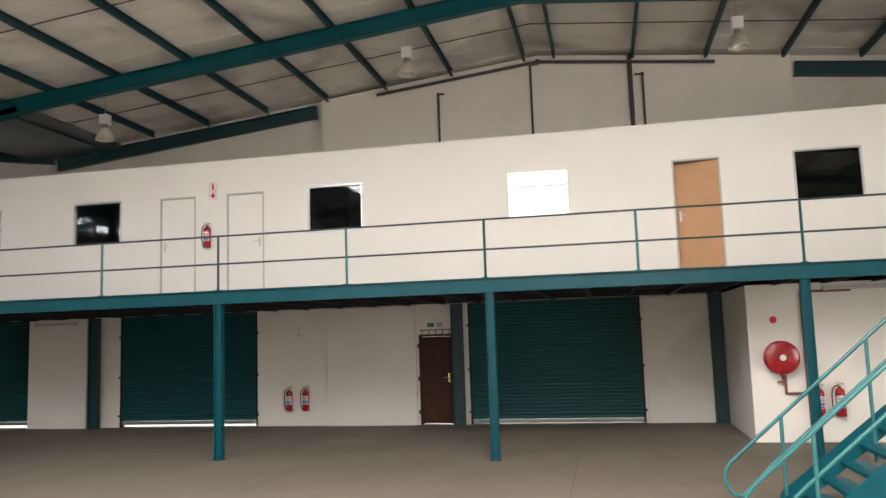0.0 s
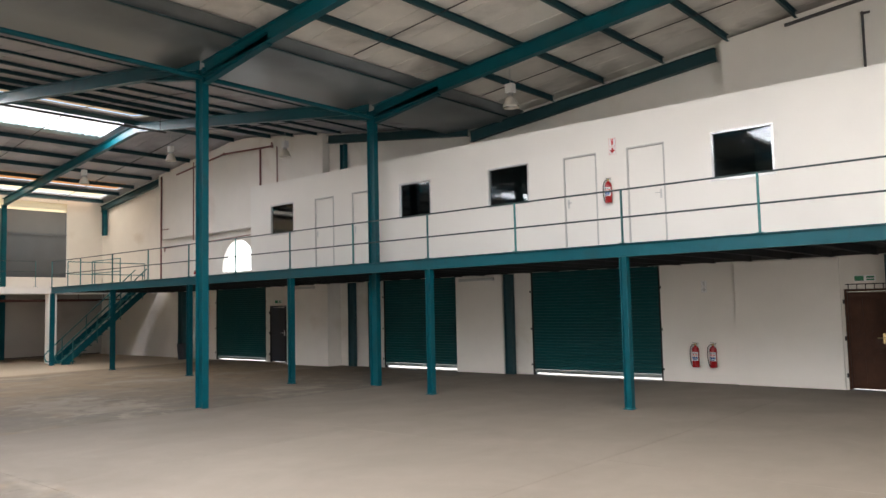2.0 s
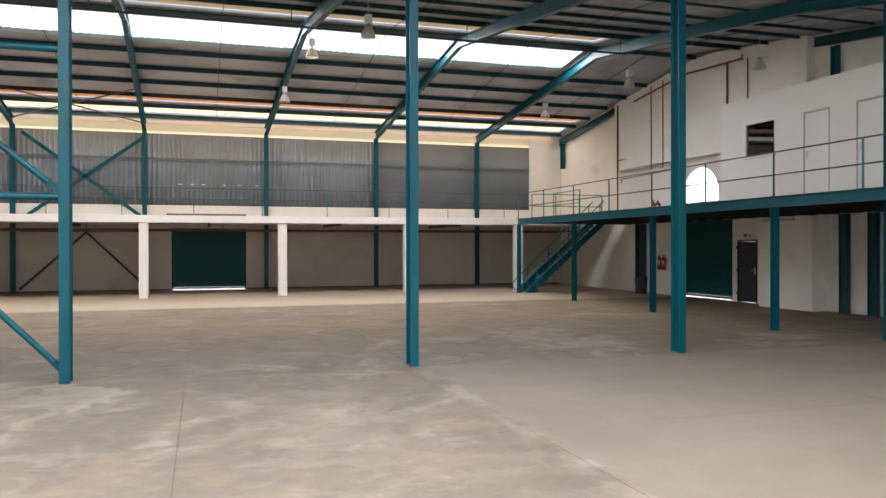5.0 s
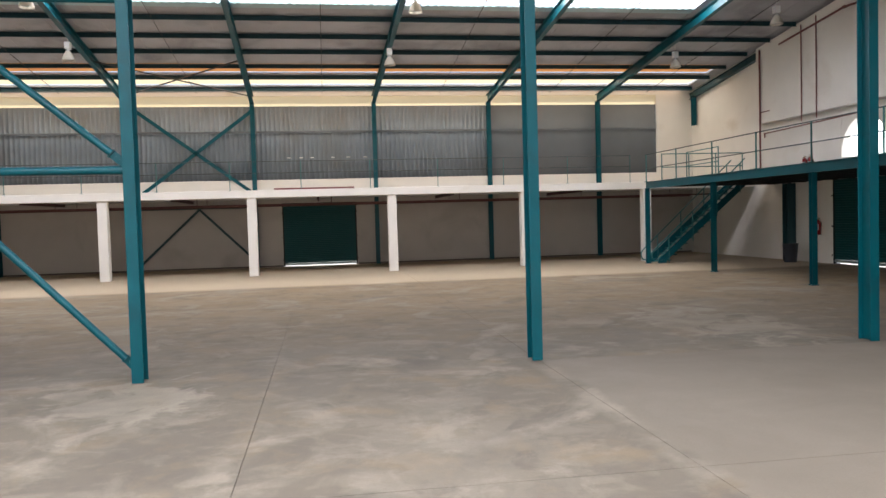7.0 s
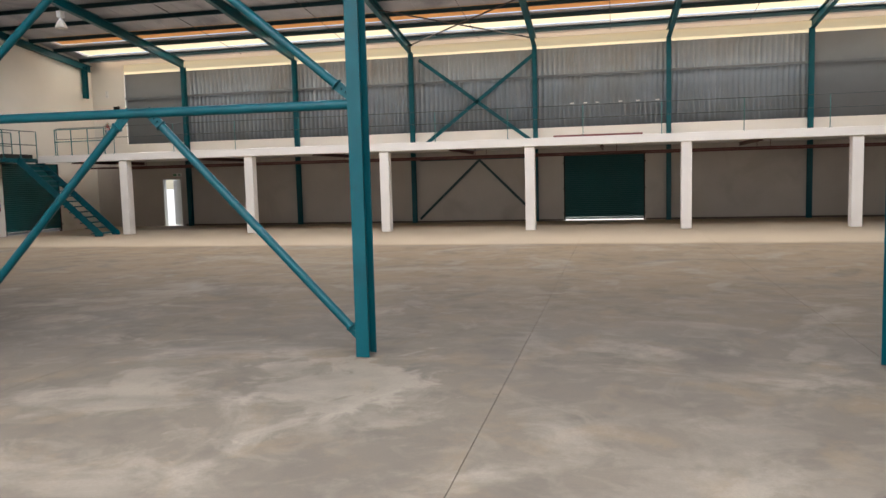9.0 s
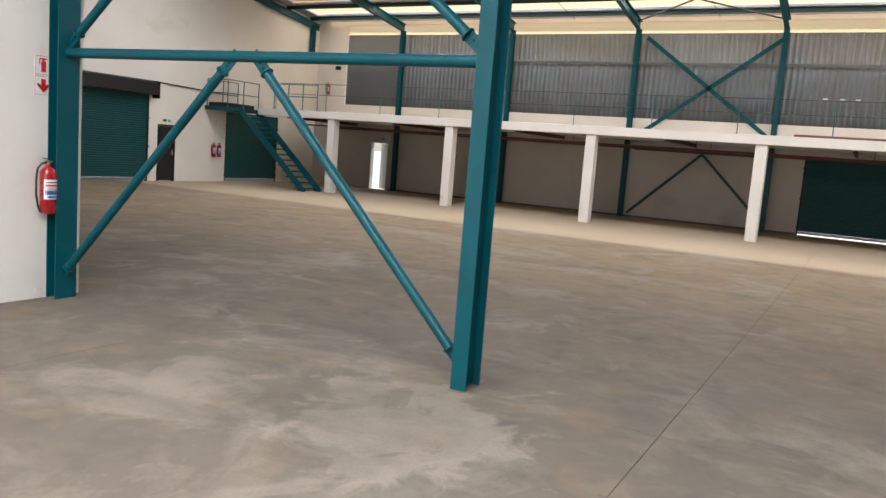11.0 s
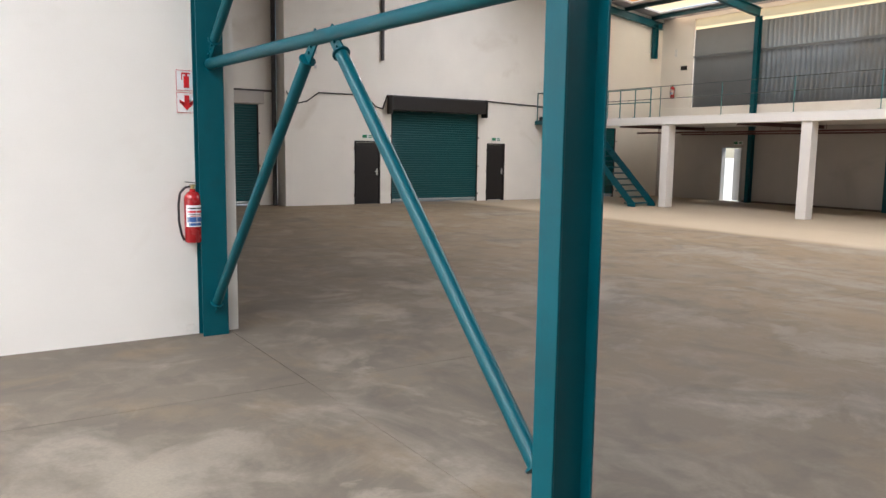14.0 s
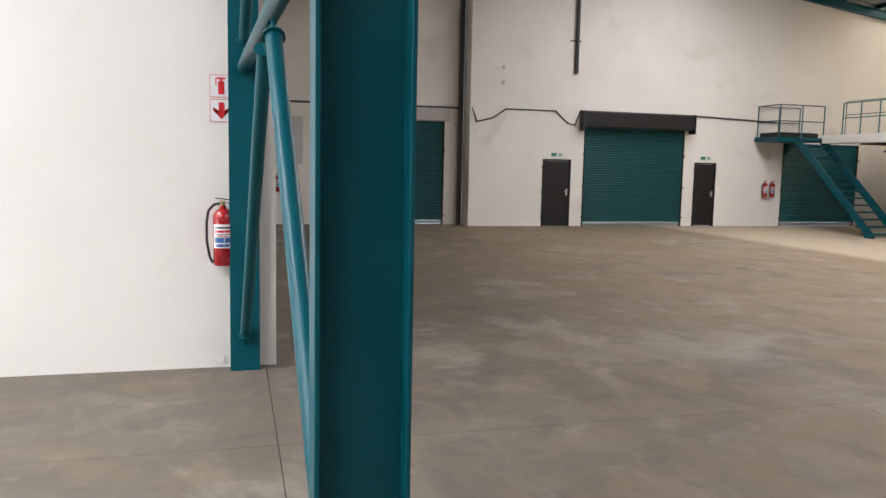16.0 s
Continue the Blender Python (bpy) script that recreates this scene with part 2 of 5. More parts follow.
M_LABEL = mat("white_label", (0.8, 0.8, 0.8), 0.4, vary=0.02, bump=0)
M_SIGNRED = mat("sign_red", (0.6, 0.015, 0.02), 0.4, vary=0.03, bump=0)
M_SIGNGREEN = mat("sign_green", (0.02, 0.2, 0.09), 0.4, vary=0.05, bump=0)
M_BLUE = mat("label_blue", (0.03, 0.1, 0.3), 0.4, vary=0.05, bump=0)
M_ALU = mat("brushed_aluminium", (0.6, 0.6, 0.6), 0.35, metal=0.9, vary=0.06)
M_WHITEMETAL = mat("white_enamel_box", (0.75, 0.75, 0.74), 0.4, vary=0.03, bump=0)
M_BRASS = mat("brass", (0.5, 0.4, 0.2), 0.3, metal=1.0)
M_FLASH = mat("pale_flashing_sheet", (0.42, 0.56, 0.58), 0.45, metal=0.2, vary=0.1, scale=3)
M_JOINT = mat("joint_filler", (0.12, 0.105, 0.09), 0.9)
M_ASPHALT = mat("outside_paving", (0.5, 0.48, 0.44), 0.9, vary=0.15, scale=2)


def glass_material(name, tint, rough=0.03):
    m = bpy.data.materials.new(name)
    m.use_nodes = True
    N, L = m.node_tree.nodes, m.node_tree.links
    N.remove(N["Principled BSDF"])
    t, g, x = N.new("ShaderNodeBsdfTransparent"), N.new("ShaderNodeBsdfGlossy"), N.new("ShaderNodeMixShader")
    f = N.new("ShaderNodeFresnel")
    f.inputs[0].default_value = 1.5
    t.inputs[0].default_value = (*tint, 1)
    g.inputs["Roughness"].default_value = rough
    L.new(f.outputs[0], x.inputs[0])
    L.new(t.outputs[0], x.inputs[1])
    L.new(g.outputs[0], x.inputs[2])
    L.new(x.outputs[0], N["Material Output"].inputs[0])
    return m


M_GLASS = glass_material("tinted_office_glass", (0.35, 0.4, 0.42))
M_LAMPGLASS = glass_material("ribbed_lamp_glass", (0.8, 0.78, 0.72), 0.2)


def sheet_material(name, color, mixf=0.7):
    """Translucent fibreglass sheet."""
    m = bpy.data.materials.new(name)
    m.use_nodes = True
    N, L = m.node_tree.nodes, m.node_tree.links
    N.remove(N["Principled BSDF"])
    t, d, x = N.new("ShaderNodeBsdfTranslucent"), N.new("ShaderNodeBsdfDiffuse"), N.new("ShaderNodeMixShader")
    n = N.new("ShaderNodeTexNoise")
    n.inputs["Scale"].default_value = 2.0
    r = N.new("ShaderNodeMix")
    r.data_type = "RGBA"
    r.inputs[6].default_value, r.inputs[7].default_value = (*color, 1), (*[c * 0.75 for c in color], 1)
    L.new(n.outputs[0], r.inputs[0])
    for s in (t, d):
        L.new(r.outputs[2], s.inputs[0])
    x.inputs[0].default_value = 1 - mixf
    L.new(t.outputs[0], x.inputs[1])
    L.new(d.outputs[0], x.inputs[2])
    L.new(x.outputs[0], N["Material Output"].inputs[0])
    return m


M_FIBRE = sheet_material("translucent_sheet", (0.94, 0.93, 0.9), 0.95)
M_CREAMFIBRE = sheet_material("cream_translucent_sheet", (0.92, 0.82, 0.64), 0.9)
M_BELL = sheet_material("frosted_lamp_glass", (0.9, 0.86, 0.78), 0.5)
M_EAVEFIBRE = sheet_material("tan_translucent_sheet", (0.8, 0.52, 0.27), 0.6)
M_RIDGEFIBRE = sheet_material("cream_ridge_sheet", (0.72, 0.6, 0.42), 0.55)
M_BLIND = sheet_material("white_roller_blind", (0.9, 0.9, 0.88), 0.75)


def glow(name, color, strength):
    m = bpy.data.materials.new(name)
    m.use_nodes = True
    N, L = m.node_tree.nodes, m.node_tree.links
    N.remove(N["Principled BSDF"])
    e = N.new("ShaderNodeEmission")
    e.inputs[0].default_value, e.inputs[1].default_value = (*color, 1), strength
    L.new(e.outputs[0], N["Material Output"].inputs[0])
    return m


M_SKYGLOW = glow("bright_sky_backdrop", (1.0, 0.99, 0.96), 2.5)


# ---- mesh tools ----
class Mesh:
    """Gathers boxes, tubes and plates into one mesh."""

    def __init__(self):
        self.v, self.f = [], []

    def add(self, verts, faces):
        o = len(self.v)
        self.v += [tuple(p) for p in verts]
        self.f += [tuple(o + i for i in f) for f in faces]
        return self

    def box(self, x0, x1, y0, y1, z0, z1, m=None):
        x0, x1, y0, y1, z0, z1 = min(x0, x1), max(x0, x1), min(y0, y1), max(y0, y1), min(z0, z1), max(z0, z1)
        p = [Vector(c) for c in ((x0, y0, z0), (x1, y0, z0), (x1, y1, z0), (x0, y1, z0), (x0, y0, z1), (x1, y0, z1), (x1, y1, z1), (x0, y1, z1))]
        if m is not None:
            p = [m @ c for c in p]
        return self.add(p, ((0, 3, 2, 1), (4, 5, 6, 7), (0, 1, 5, 4), (1, 2, 6, 5), (2, 3, 7, 6), (3, 0, 4, 7)))

    def beam(self, a, b, section, up=(0, 0, 1)):
        """Sweep a closed 2D section (side, up) from a to b."""
        a, b = Vector(a), Vector(b)
        d = (b - a).normalized()
        s = d.cross(Vector(up)).normalized()
        u = s.cross(d).normalized()
        n = len(section)
        p = [e + s * q[0] + u * q[1] for e in (a, b) for q in section]
        f = [(i, (i + 1) % n, n + (i + 1) % n, n + i) for i in range(n)]
        return self.add(p, f + [tuple(reversed(range(n))), tuple(range(n, 2 * n))])

    def tube(self, a, b, r, n=10, up=None):
        d = Vector(b) - Vector(a)
        up = up or ((0, 0, 1) if abs(d.normalized().z) < 0.9 else (1, 0, 0))
        return self.beam(a, b, [(r * math.cos(k * math.tau / n), r * math.sin(k * math.tau / n)) for k in range(n)], up)

    def path(self, pts, r, n=8):
        for a, b in zip(pts, pts[1:]):
            self.tube(a, b, r, n)
        return self

    def lathe(self, c, prof, n=20, axis="z"):
        """Turn a profile of (radius, along) round an axis through c."""
        p, f = [], []
        for r, h in prof:
            for k in range(n):
                q = (r * math.cos(k * math.tau / n), r * math.sin(k * math.tau / n))
                w = (q[0], q[1], h) if axis == "z" else (q[0], h, q[1])
                p.append(Vector(c) + Vector(w))
        for i in range(len(prof) - 1):
            for k in range(n):
                f.append((i * n + k, i * n + (k + 1) % n, (i + 1) * n + (k + 1) % n, (i + 1) * n + k))
        return self.add(p, f)

    def done(self, name, material, parent=None, bevel=0.0):
        me = bpy.data.meshes.new(name)
        me.from_pydata(self.v, [], self.f)
        bm = bmesh.new()
        bm.from_mesh(me)
        bmesh.ops.recalc_face_normals(bm, faces=bm.faces)
        bm.to_mesh(me)
        bm.free()
        me.materials.append(material)
        me.shade_smooth()
        me.set_sharp_from_angle(angle=radians(50))
        ob = new(name, me)
        ob.parent = parent
        if bevel:
            b = ob.modifiers.new("bevel", "BEVEL")
            b.width, b.segments, b.limit_method = bevel, 2, "ANGLE"
        return ob


def isec(h, w, tf=0.014, tw=0.009):
    """I section: depth h, flange width w."""
    a, b, c, d = h / 2, w / 2, h / 2 - tf, tw / 2
    return [(-b, -a), (b, -a), (b, -c), (d, -c), (d, c), (b, c), (b, a), (-b, a), (-b, c), (-d, c), (-d, -c), (-b, -c)]


def csec(h, w, t=0.006):
    return [(0, 0), (w, 0), (w, t), (t, t), (t, h - t), (w, h - t), (w, h), (0, h)]


def empty(name, at=(0, 0, 0), label="", category="", group=""):
    e = new(name)
    e.empty_display_size = 0.2
    e.location = at
    return tagged(e, label, category, group)


def wall(name, axis, t0, t1, a0, a1, z0, z1, openings, material, label):
    """A wall of thickness t0..t1 that runs along axis from a0 to a1, with openings (a0, a1, z0, z1) cut through."""
    A = sorted({a0, a1, *[v for o in openings for v in o[:2] if a0 < v < a1]})
    Z = sorted({z0, z1, *[v for o in openings for v in o[2:] if z0 < v < z1]})

    def solid(i, j):
        if not (0 <= i < len(A) - 1 and 0 <= j < len(Z) - 1):
            return False
        ca, cz = (A[i] + A[i + 1]) / 2, (Z[j] + Z[j + 1]) / 2
        return not any(o[0] < ca < o[1] and o[2] < cz < o[3] for o in openings)

    def pt(a, t, z):
        return (a, t, z) if axis == "x" else (t, a, z)

    m = Mesh()
    for i in range(len(A) - 1):
        for j in range(len(Z) - 1):
            if not solid(i, j):
                continue
            p, q, r, s = A[i], A[i + 1], Z[j], Z[j + 1]
            quads = [[pt(p, t, r), pt(q, t, r), pt(q, t, s), pt(p, t, s)] for t in (t0, t1)]
            for (di, dj), e in (((-1, 0), ((p, r), (p, s))), ((1, 0), ((q, r), (q, s))), ((0, -1), ((p, r), (q, r))), ((0, 1), ((p, s), (q, s)))):
                if not solid(i + di, j + dj):
                    (ea, ez), (fa, fz) = e
                    quads.append([pt(ea, t0, ez), pt(fa, t0, fz), pt(fa, t1, fz), pt(ea, t1, ez)])
            for qd in quads:
                m.add(qd, ((0, 1, 2, 3),))
    ob = m.done(name, material)
    bm = bmesh.new()
    bm.from_mesh(ob.data)
    bmesh.ops.remove_doubles(bm, verts=bm.verts, dist=0.0005)
    bmesh.ops.recalc_face_normals(bm, faces=bm.faces)
    bm.to_mesh(ob.data)
    bm.free()
    ob.data.shade_flat()
    return tagged(ob, label, "wall", kind="structure")


# ---- large structure ----
FRAMES_Y = [13.16, 8.38, 3.56, -1.36, -6.06]
FRAMES_W = [12.85, 7.98, 3.1, -1.85, -6.75, -11.7, -16.75]

# north wall at ground level, with its openings: roller shutters, doors
N_OPEN = [(-2.4, 1.44, 0, 2.74), (-3.56, -2.76, 0, 2.05), (-11.3, -7.58, 0, 2.74), (-16.94, -13.82, 0, 2.74), (-22.8, -21.86, 0, 2.04), (-26.3, -23.07, 0, 2.74), (-25.85, -23.8, 3.42, 4.64)]
wall("wall_north", "x", 17.3, 17.55, -36.15, 12.35, 0, 6.2, N_OPEN, M_WALL, "white plastered block wall with shutter and door openings")
gm = Mesh()
for lo, hi, ys in ((-36.15, VALLEY, 17.3), (VALLEY, 12.35, 17.3)):
    xs = [lo + (hi - lo) * k / 24 for k in range(25)]
    for p, q in zip(xs, xs[1:]):
        zp, zq = roof_z(p) + 0.02, roof_z(q) + 0.02
        gm.add([(p, ys, 6.2), (q, ys, 6.2), (q, ys, zq), (p, ys, zp), (p, ys + 0.25, 6.2), (q, ys + 0.25, 6.2), (q, ys + 0.25, zq), (p, ys + 0.25, zp)], ((0, 1, 2, 3), (7, 6, 5, 4), (3, 2, 6, 7), (0, 4, 5, 1)))
tagged(gm.done("wall_gable_north", M_WALL), "white plastered gable wall under the roof slopes", "wall", kind="structure")
# proud gable piers
for lo, hi, lab in ((-5.73, 4.85, "east"), (-30.2, -19.45, "west")):
    pm = Mesh()
    xs = [lo + (hi - lo) * k / 10 for k in range(11)]
    if lo < RIDGE_E < hi:
        xs = sorted(xs + [RIDGE_E])
    zb = 5.75 if lab == "east" else 5.0
    for p, q in zip(xs, xs[1:]):
        zp, zq = roof_z(p) - 0.08, roof_z(q) - 0.08
        pm.add([(p, 17.0, zb), (q, 17.0, zb), (q, 17.0, zq), (p, 17.0, zp), (p, 17.297, zb), (q, 17.297, zb), (q, 17.297, zq), (p, 17.297, zp)], ((0, 1, 2, 3), (3, 2, 6, 7), (0, 4, 5, 1)))
    pm.add([(lo, 17.0, zb), (lo, 17.297, zb), (lo, 17.297, roof_z(lo) - 0.08), (lo, 17.0, roof_z(lo) - 0.08)], ((0, 1, 2, 3),))
    pm.add([(hi, 17.0, zb), (hi, 17.297, zb), (hi, 17.297, roof_z(hi) - 0.08), (hi, 17.0, roof_z(hi) - 0.08)], ((0, 1, 2, 3),))
    tagged(pm.done("wall_gable_pier_" + lab, M_WALL), "proud white plastered gable panel", "wall", kind="structure")

# south wall
S_OPEN = [(-22.77, -21.84, 0, 2.05), (-26.69, -23.18, 0, 3.05), (-27.88, -27.08, 0, 2.05), (-33.45, -30.4, 0, 2.75)]
wall("wall_south", "x", -21.59, SOUTH, -36.15, -19.5, 0, 8.75, S_OPEN, M_CREAM, "cream plastered wall with shutters and steel doors")
wall("wall_south_recess", "x", -22.29, -22.04, -19.5, -12.9, 0, 8.75, [(-18.92, -15.13, 0, 3.1)], M_CREAM, "cream plastered recessed wall with a shutter")
wall("wall_south_return", "y", -19.75, -19.503, -22.04, -21.592, 0, 8.75, [], M_CREAM, "cream wall return beside a downpipe")
# white partition block in the south east
wall("wall_partition", "x", -6.5, -6.2, -13.13, 12.35, 0, 8.4, [], M_WALL, "plain white painted partition wall")
wall("wall_partition_side", "y", -13.13, -12.88, -22.29, -6.503, 0, 8.4, [], M_WALL, "plain white painted partition wall")
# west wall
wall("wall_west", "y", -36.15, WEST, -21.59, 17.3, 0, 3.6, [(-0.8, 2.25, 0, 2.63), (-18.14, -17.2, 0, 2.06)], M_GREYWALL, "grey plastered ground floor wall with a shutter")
wall("wall_west_upper", "y", -36.15, WEST, -21.59, 17.3, 3.6, 7.3, [(-19.73, 15.63, 3.6, 7.03)], M_WALL, "white plastered wall ends beside the metal cladding")
tagged(Mesh().box(WEST + 0.003, WEST + 0.06, -21.3, 17.25, 2.975, 3.6).done("wall_west_upstand", M_WALL, bevel=0.006), "low white plastered upstand under the cladding", "wall", kind="structure")
tagged(Mesh().box(WEST - 0.06, WEST - 0.052, -19.73, 15.63, 6.615, 7.035).done("trim_eave", M_CREAMFIBRE), "cream eave closing sheet", "trim", kind="structure")
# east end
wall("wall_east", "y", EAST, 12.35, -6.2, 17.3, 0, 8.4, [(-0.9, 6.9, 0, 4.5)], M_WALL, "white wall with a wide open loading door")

# corrugated cladding of the west wall, a panel a bay
bays = [15.62] + FRAMES_W + [-19.72]
for k, (n, s) in enumerate(zip(bays, bays[1:])):
    m = Mesh()
    flat = k in (0, 1, 7, 8)
    y, pts = s, []
    pitch = 0.19
    while y < n - 1e-6:
        for dy, dx in ((0, 0), (0.1, 0), (0.12, 0.034), (0.17, 0.034)):
            if y + dy < n:
                pts.append((y + dy, 0.004 if flat else dx))
        y += pitch
    pts.append((n, 0))
    vs = []
    for yy, dx in pts:
        vs += [(WEST - 0.07 + dx, yy, 3.58), (WEST - 0.07 + dx, yy, 6.62)]
    m.add(vs, [(2 * i, 2 * i + 2, 2 * i + 3, 2 * i + 1) for i in range(len(pts) - 1)])
    c = m.done("cladding_panel", M_CLAD_DK if flat else M_CLAD)
    sol = c.modifiers.new("solid", "SOLIDIFY")
    sol.thickness, sol.offset = 0.003, 0
    tagged(c, "dark grey flat wall sheeting" if flat else "weathered grey corrugated metal wall sheeting", "wall cladding", "west wall sheeting", "structure")

# roof slopes and their openings
# the last opening is an unseen addition that goes with the east slope fill
ROOFHOLES = [(-26.6, -25.0, -18.4, 12.8), (-24.33, -22.92, -18.4, 12.8), (-33.45, -32.25, -20.75, 16.75), (-35.05, -33.75, -20.75, 16.75), (-35.88, -35.32, -20.75, 16.75), (0.0, 2.4, -5.5, 6.1), (-8.4, -6.4, -5.4, 6.0)]


def roof(name, xa, xb, ya, yb, material, label):
    """A roof slope of flat sheets with shallow ribs, open where the daylight sheets lie."""
    holes = [h for h in ROOFHOLES if xa - 0.01 <= h[0] and h[1] <= xb + 0.01]
    X = sorted({xa, xb, *[v for h in holes for v in h[:2]]})
    Y = sorted({ya, yb, *[v for h in holes for v in h[2:] if ya < v < yb]})
    m = Mesh()
    for p, q in zip(X, X[1:]):
        for r, s in zip(Y, Y[1:]):
            if any(h[0] < (p + q) / 2 < h[1] and h[2] < (r + s) / 2 < h[3] for h in holes):
                continue
            v = [(p, r, roof_z(p)), (q, r, roof_z(q)), (q, s, roof_z(q)), (p, s, roof_z(p))]
            v += [(a, b, c + 0.06) for a, b, c in v]
            m.add(v, ((0, 1, 2, 3), (4, 5, 6, 7), (0, 1, 5, 4), (1, 2, 6, 5), (2, 3, 7, 6), (3, 0, 4, 7)))
            y = math.ceil(r / 0.8) * 0.8
            while y < s - 0.05:
                m.add([(p, y, roof_z(p) - 0.012), (q, y, roof_z(q) - 0.012), (q, y + 0.03, roof_z(q) - 0.012), (p, y + 0.03, roof_z(p) - 0.012), (p, y, roof_z(p)), (q, y, roof_z(q)), (q, y + 0.03, roof_z(q)), (p, y + 0.03, roof_z(p))],
                      ((0, 1, 2, 3), (0, 1, 5, 4), (2, 3, 7, 6)))
                y += 0.8
    return tagged(m.done(name, material), label, "roof", kind="structure")


roof("ceiling_west_slope", -36.2, RIDGE_W, -22.3, 17.6, M_ROOF_W, "grey lined roof sheeting between purlins")
roof("ceiling_west_inner_slope", RIDGE_W, VALLEY, -22.3, 17.6, M_ROOF_W, "grey lined roof sheeting between purlins")
roof("ceiling_east_slope", VALLEY, RIDGE_E, -22.3, 17.6, M_ROOF, "tan insulated roof sheeting between purlins")
roof("ceiling_east_outer_slope", RIDGE_E, 12.4, -6.4, 17.6, M_ROOF, "tan insulated roof sheeting between purlins")
for h in ROOFHOLES:
    m = Mesh()
    m.add([(h[0], h[2], roof_z(h[0]) + 0.09), (h[1], h[2], roof_z(h[1]) + 0.09), (h[1], h[3], roof_z(h[1]) + 0.09), (h[0], h[3], roof_z(h[0]) + 0.09)], ((0, 1, 2, 3),))
    o = m.done("skylight", M_EAVEFIBRE if h[0] in (-33.45, -35.88) else M_CREAMFIBRE if h[0] == -35.05 else M_RIDGEFIBRE if h[0] == -24.33 else M_FIBRE)
    o.modifiers.new("solid", "SOLIDIFY").thickness = 0.004
    tagged(o, "translucent fibreglass roof sheet letting in daylight", "skylight", "roof daylight sheets", "structure")

# pale flashing below the ridge daylight sheets
rf = Mesh().beam((-26.8, -18.4, roof_z(-26.8) - 0.02), (-26.8, 12.8, roof_z(-26.8) - 0.02), [(-0.2, -0.045), (0.2, 0.0), (0.2, 0.015), (-0.2, -0.03)])
for k in range(130):
    y = -18.3 + 0.24 * k
    rf.box(-26.66, -26.62, y, y + 0.1, roof_z(-26.64) - 0.06, roof_z(-26.64) - 0.02)
tagged(rf.done("trim_ridge_flashing", M_FLASH), "pale blue-green metal flashing under the roof daylight sheets", "trim", kind="structure")
# valley gutter
g = Mesh()
g.beam((VALLEY - 0.1, -22.0, 7.02), (VALLEY - 0.1, 17.25, 7.02), [(-1.0, 0.14), (-0.85, -0.02), (1.2, -0.02), (1.9, 0.17), (1.88, 0.19), (1.19, 0.0), (-0.84, 0.0), (-0.99, 0.16)])
tagged(g.done("valley_gutter", M_GUTTER), "dark metal valley gutter over the column row", "gutter", kind="structure")

# ground outside and arched window
tagged(Mesh().box(-300, 300, -300, 300, -0.3, -0.13).done("ground", M_ASPHALT), "bright paved yard around the building", "ground", kind="structure")
sp = Mesh()
R, cx, zs = 1.025, -24.825, 3.62
arc = [(cx + R * math.cos(math.pi * k / 24), zs + 1.02 * math.sin(math.pi * k / 24)) for k in range(25)]
for (xa, za), (xb, zb) in zip(arc, arc[1:]):
    sp.add([(xa, 17.32, za), (xb, 17.32, zb), (xb, 17.32, 4.645), (xa, 17.32, 4.645), (xa, 17.53, za), (xb, 17.53, zb), (xb, 17.53, 4.645), (xa, 17.53, 4.645)], ((0, 1, 2, 3), (4, 5, 6, 7), (0, 1, 5, 4)))
tagged(sp.done("window_arch", M_WALL), "white plastered arched window head", "window", kind="structure")
tagged(Mesh().box(-27.5, -22, 18.4, 18.42, 2.9, 6).done("backdrop", M_SKYGLOW), "bright overexposed daylight outside the arched window", "backdrop", kind="structure")


# ---- steel frame ----
def column(x, y, z0, z1, h=0.25, w=0.14, label="teal painted steel I column with base plate", turn=False, grp="valley columns", plate=True, name="steel_column", paint=None):
    e = empty(name, (x, y, z0), label, "column", grp)
    up = (0, 1, 0) if turn else (1, 0, 0)
    Mesh().beam((0, 0, 0.0), (0, 0, z1 - z0), isec(h, w), up).done("shaft", paint or M_TEAL, e, 0.003)
    if plate:
        a, b = (w, h) if turn else (h, w)
        p = Mesh().box(-a / 2 - 0.02, a / 2 + 0.02, -b / 2 - 0.02, b / 2 + 0.02, 0.0, 0.018)
        for sx in (-1, 1):
            for sy in (-1, 1):
                p.tube((sx * (a / 2 - 0.03), sy * (b / 2 + 0.005), 0.015), (sx * (a / 2 - 0.03), sy * (b / 2 + 0.005), 0.045), 0.011, 6)
        p.done("base_plate", M_TEAL, e)
    return e


for y in FRAMES_Y:
    column(VALLEY if y > -5 else -12.865, y if y > -5 else -6.12, 0, 6.8, 0.25 if y > -5 else 0.155, 0.14 if y > -5 else 0.245, turn=y < -5, plate=False, label="teal painted steel I column under the valley gutter" if y > -5 else "teal painted steel I column against the white wall")
for y in FRAMES_W:
    column(WEST + 0.16, y, 0, 6.75, 0.2, 0.17, "teal painted steel wall column", grp="west wall columns", plate=False)
column(WEST + 0.5, 17.15, 5.6, 6.9, 0.2, 0.17, "short teal steel column in the corner", grp="west wall columns", plate=False)
column(WEST + 0.6, -21.2, 5.6, 6.95, 0.2, 0.17, "short teal steel column in the corner", grp="west wall columns", plate=False)
column(-18.6, 17.2, 5.6, 7.4, 0.2, 0.17, "teal steel column on the gable", grp="gable columns", plate=False)


def rafter(a, b, depth=0.32, name="roof_rafter", paint=None):
    e = empty(name, (0, 0, 0), "teal painted steel roof rafter", "rafter", "roof rafters")
    Mesh().beam(a, b, isec(depth, 0.16)).done("web_and_flanges", paint or M_TEAL, e)
    return e


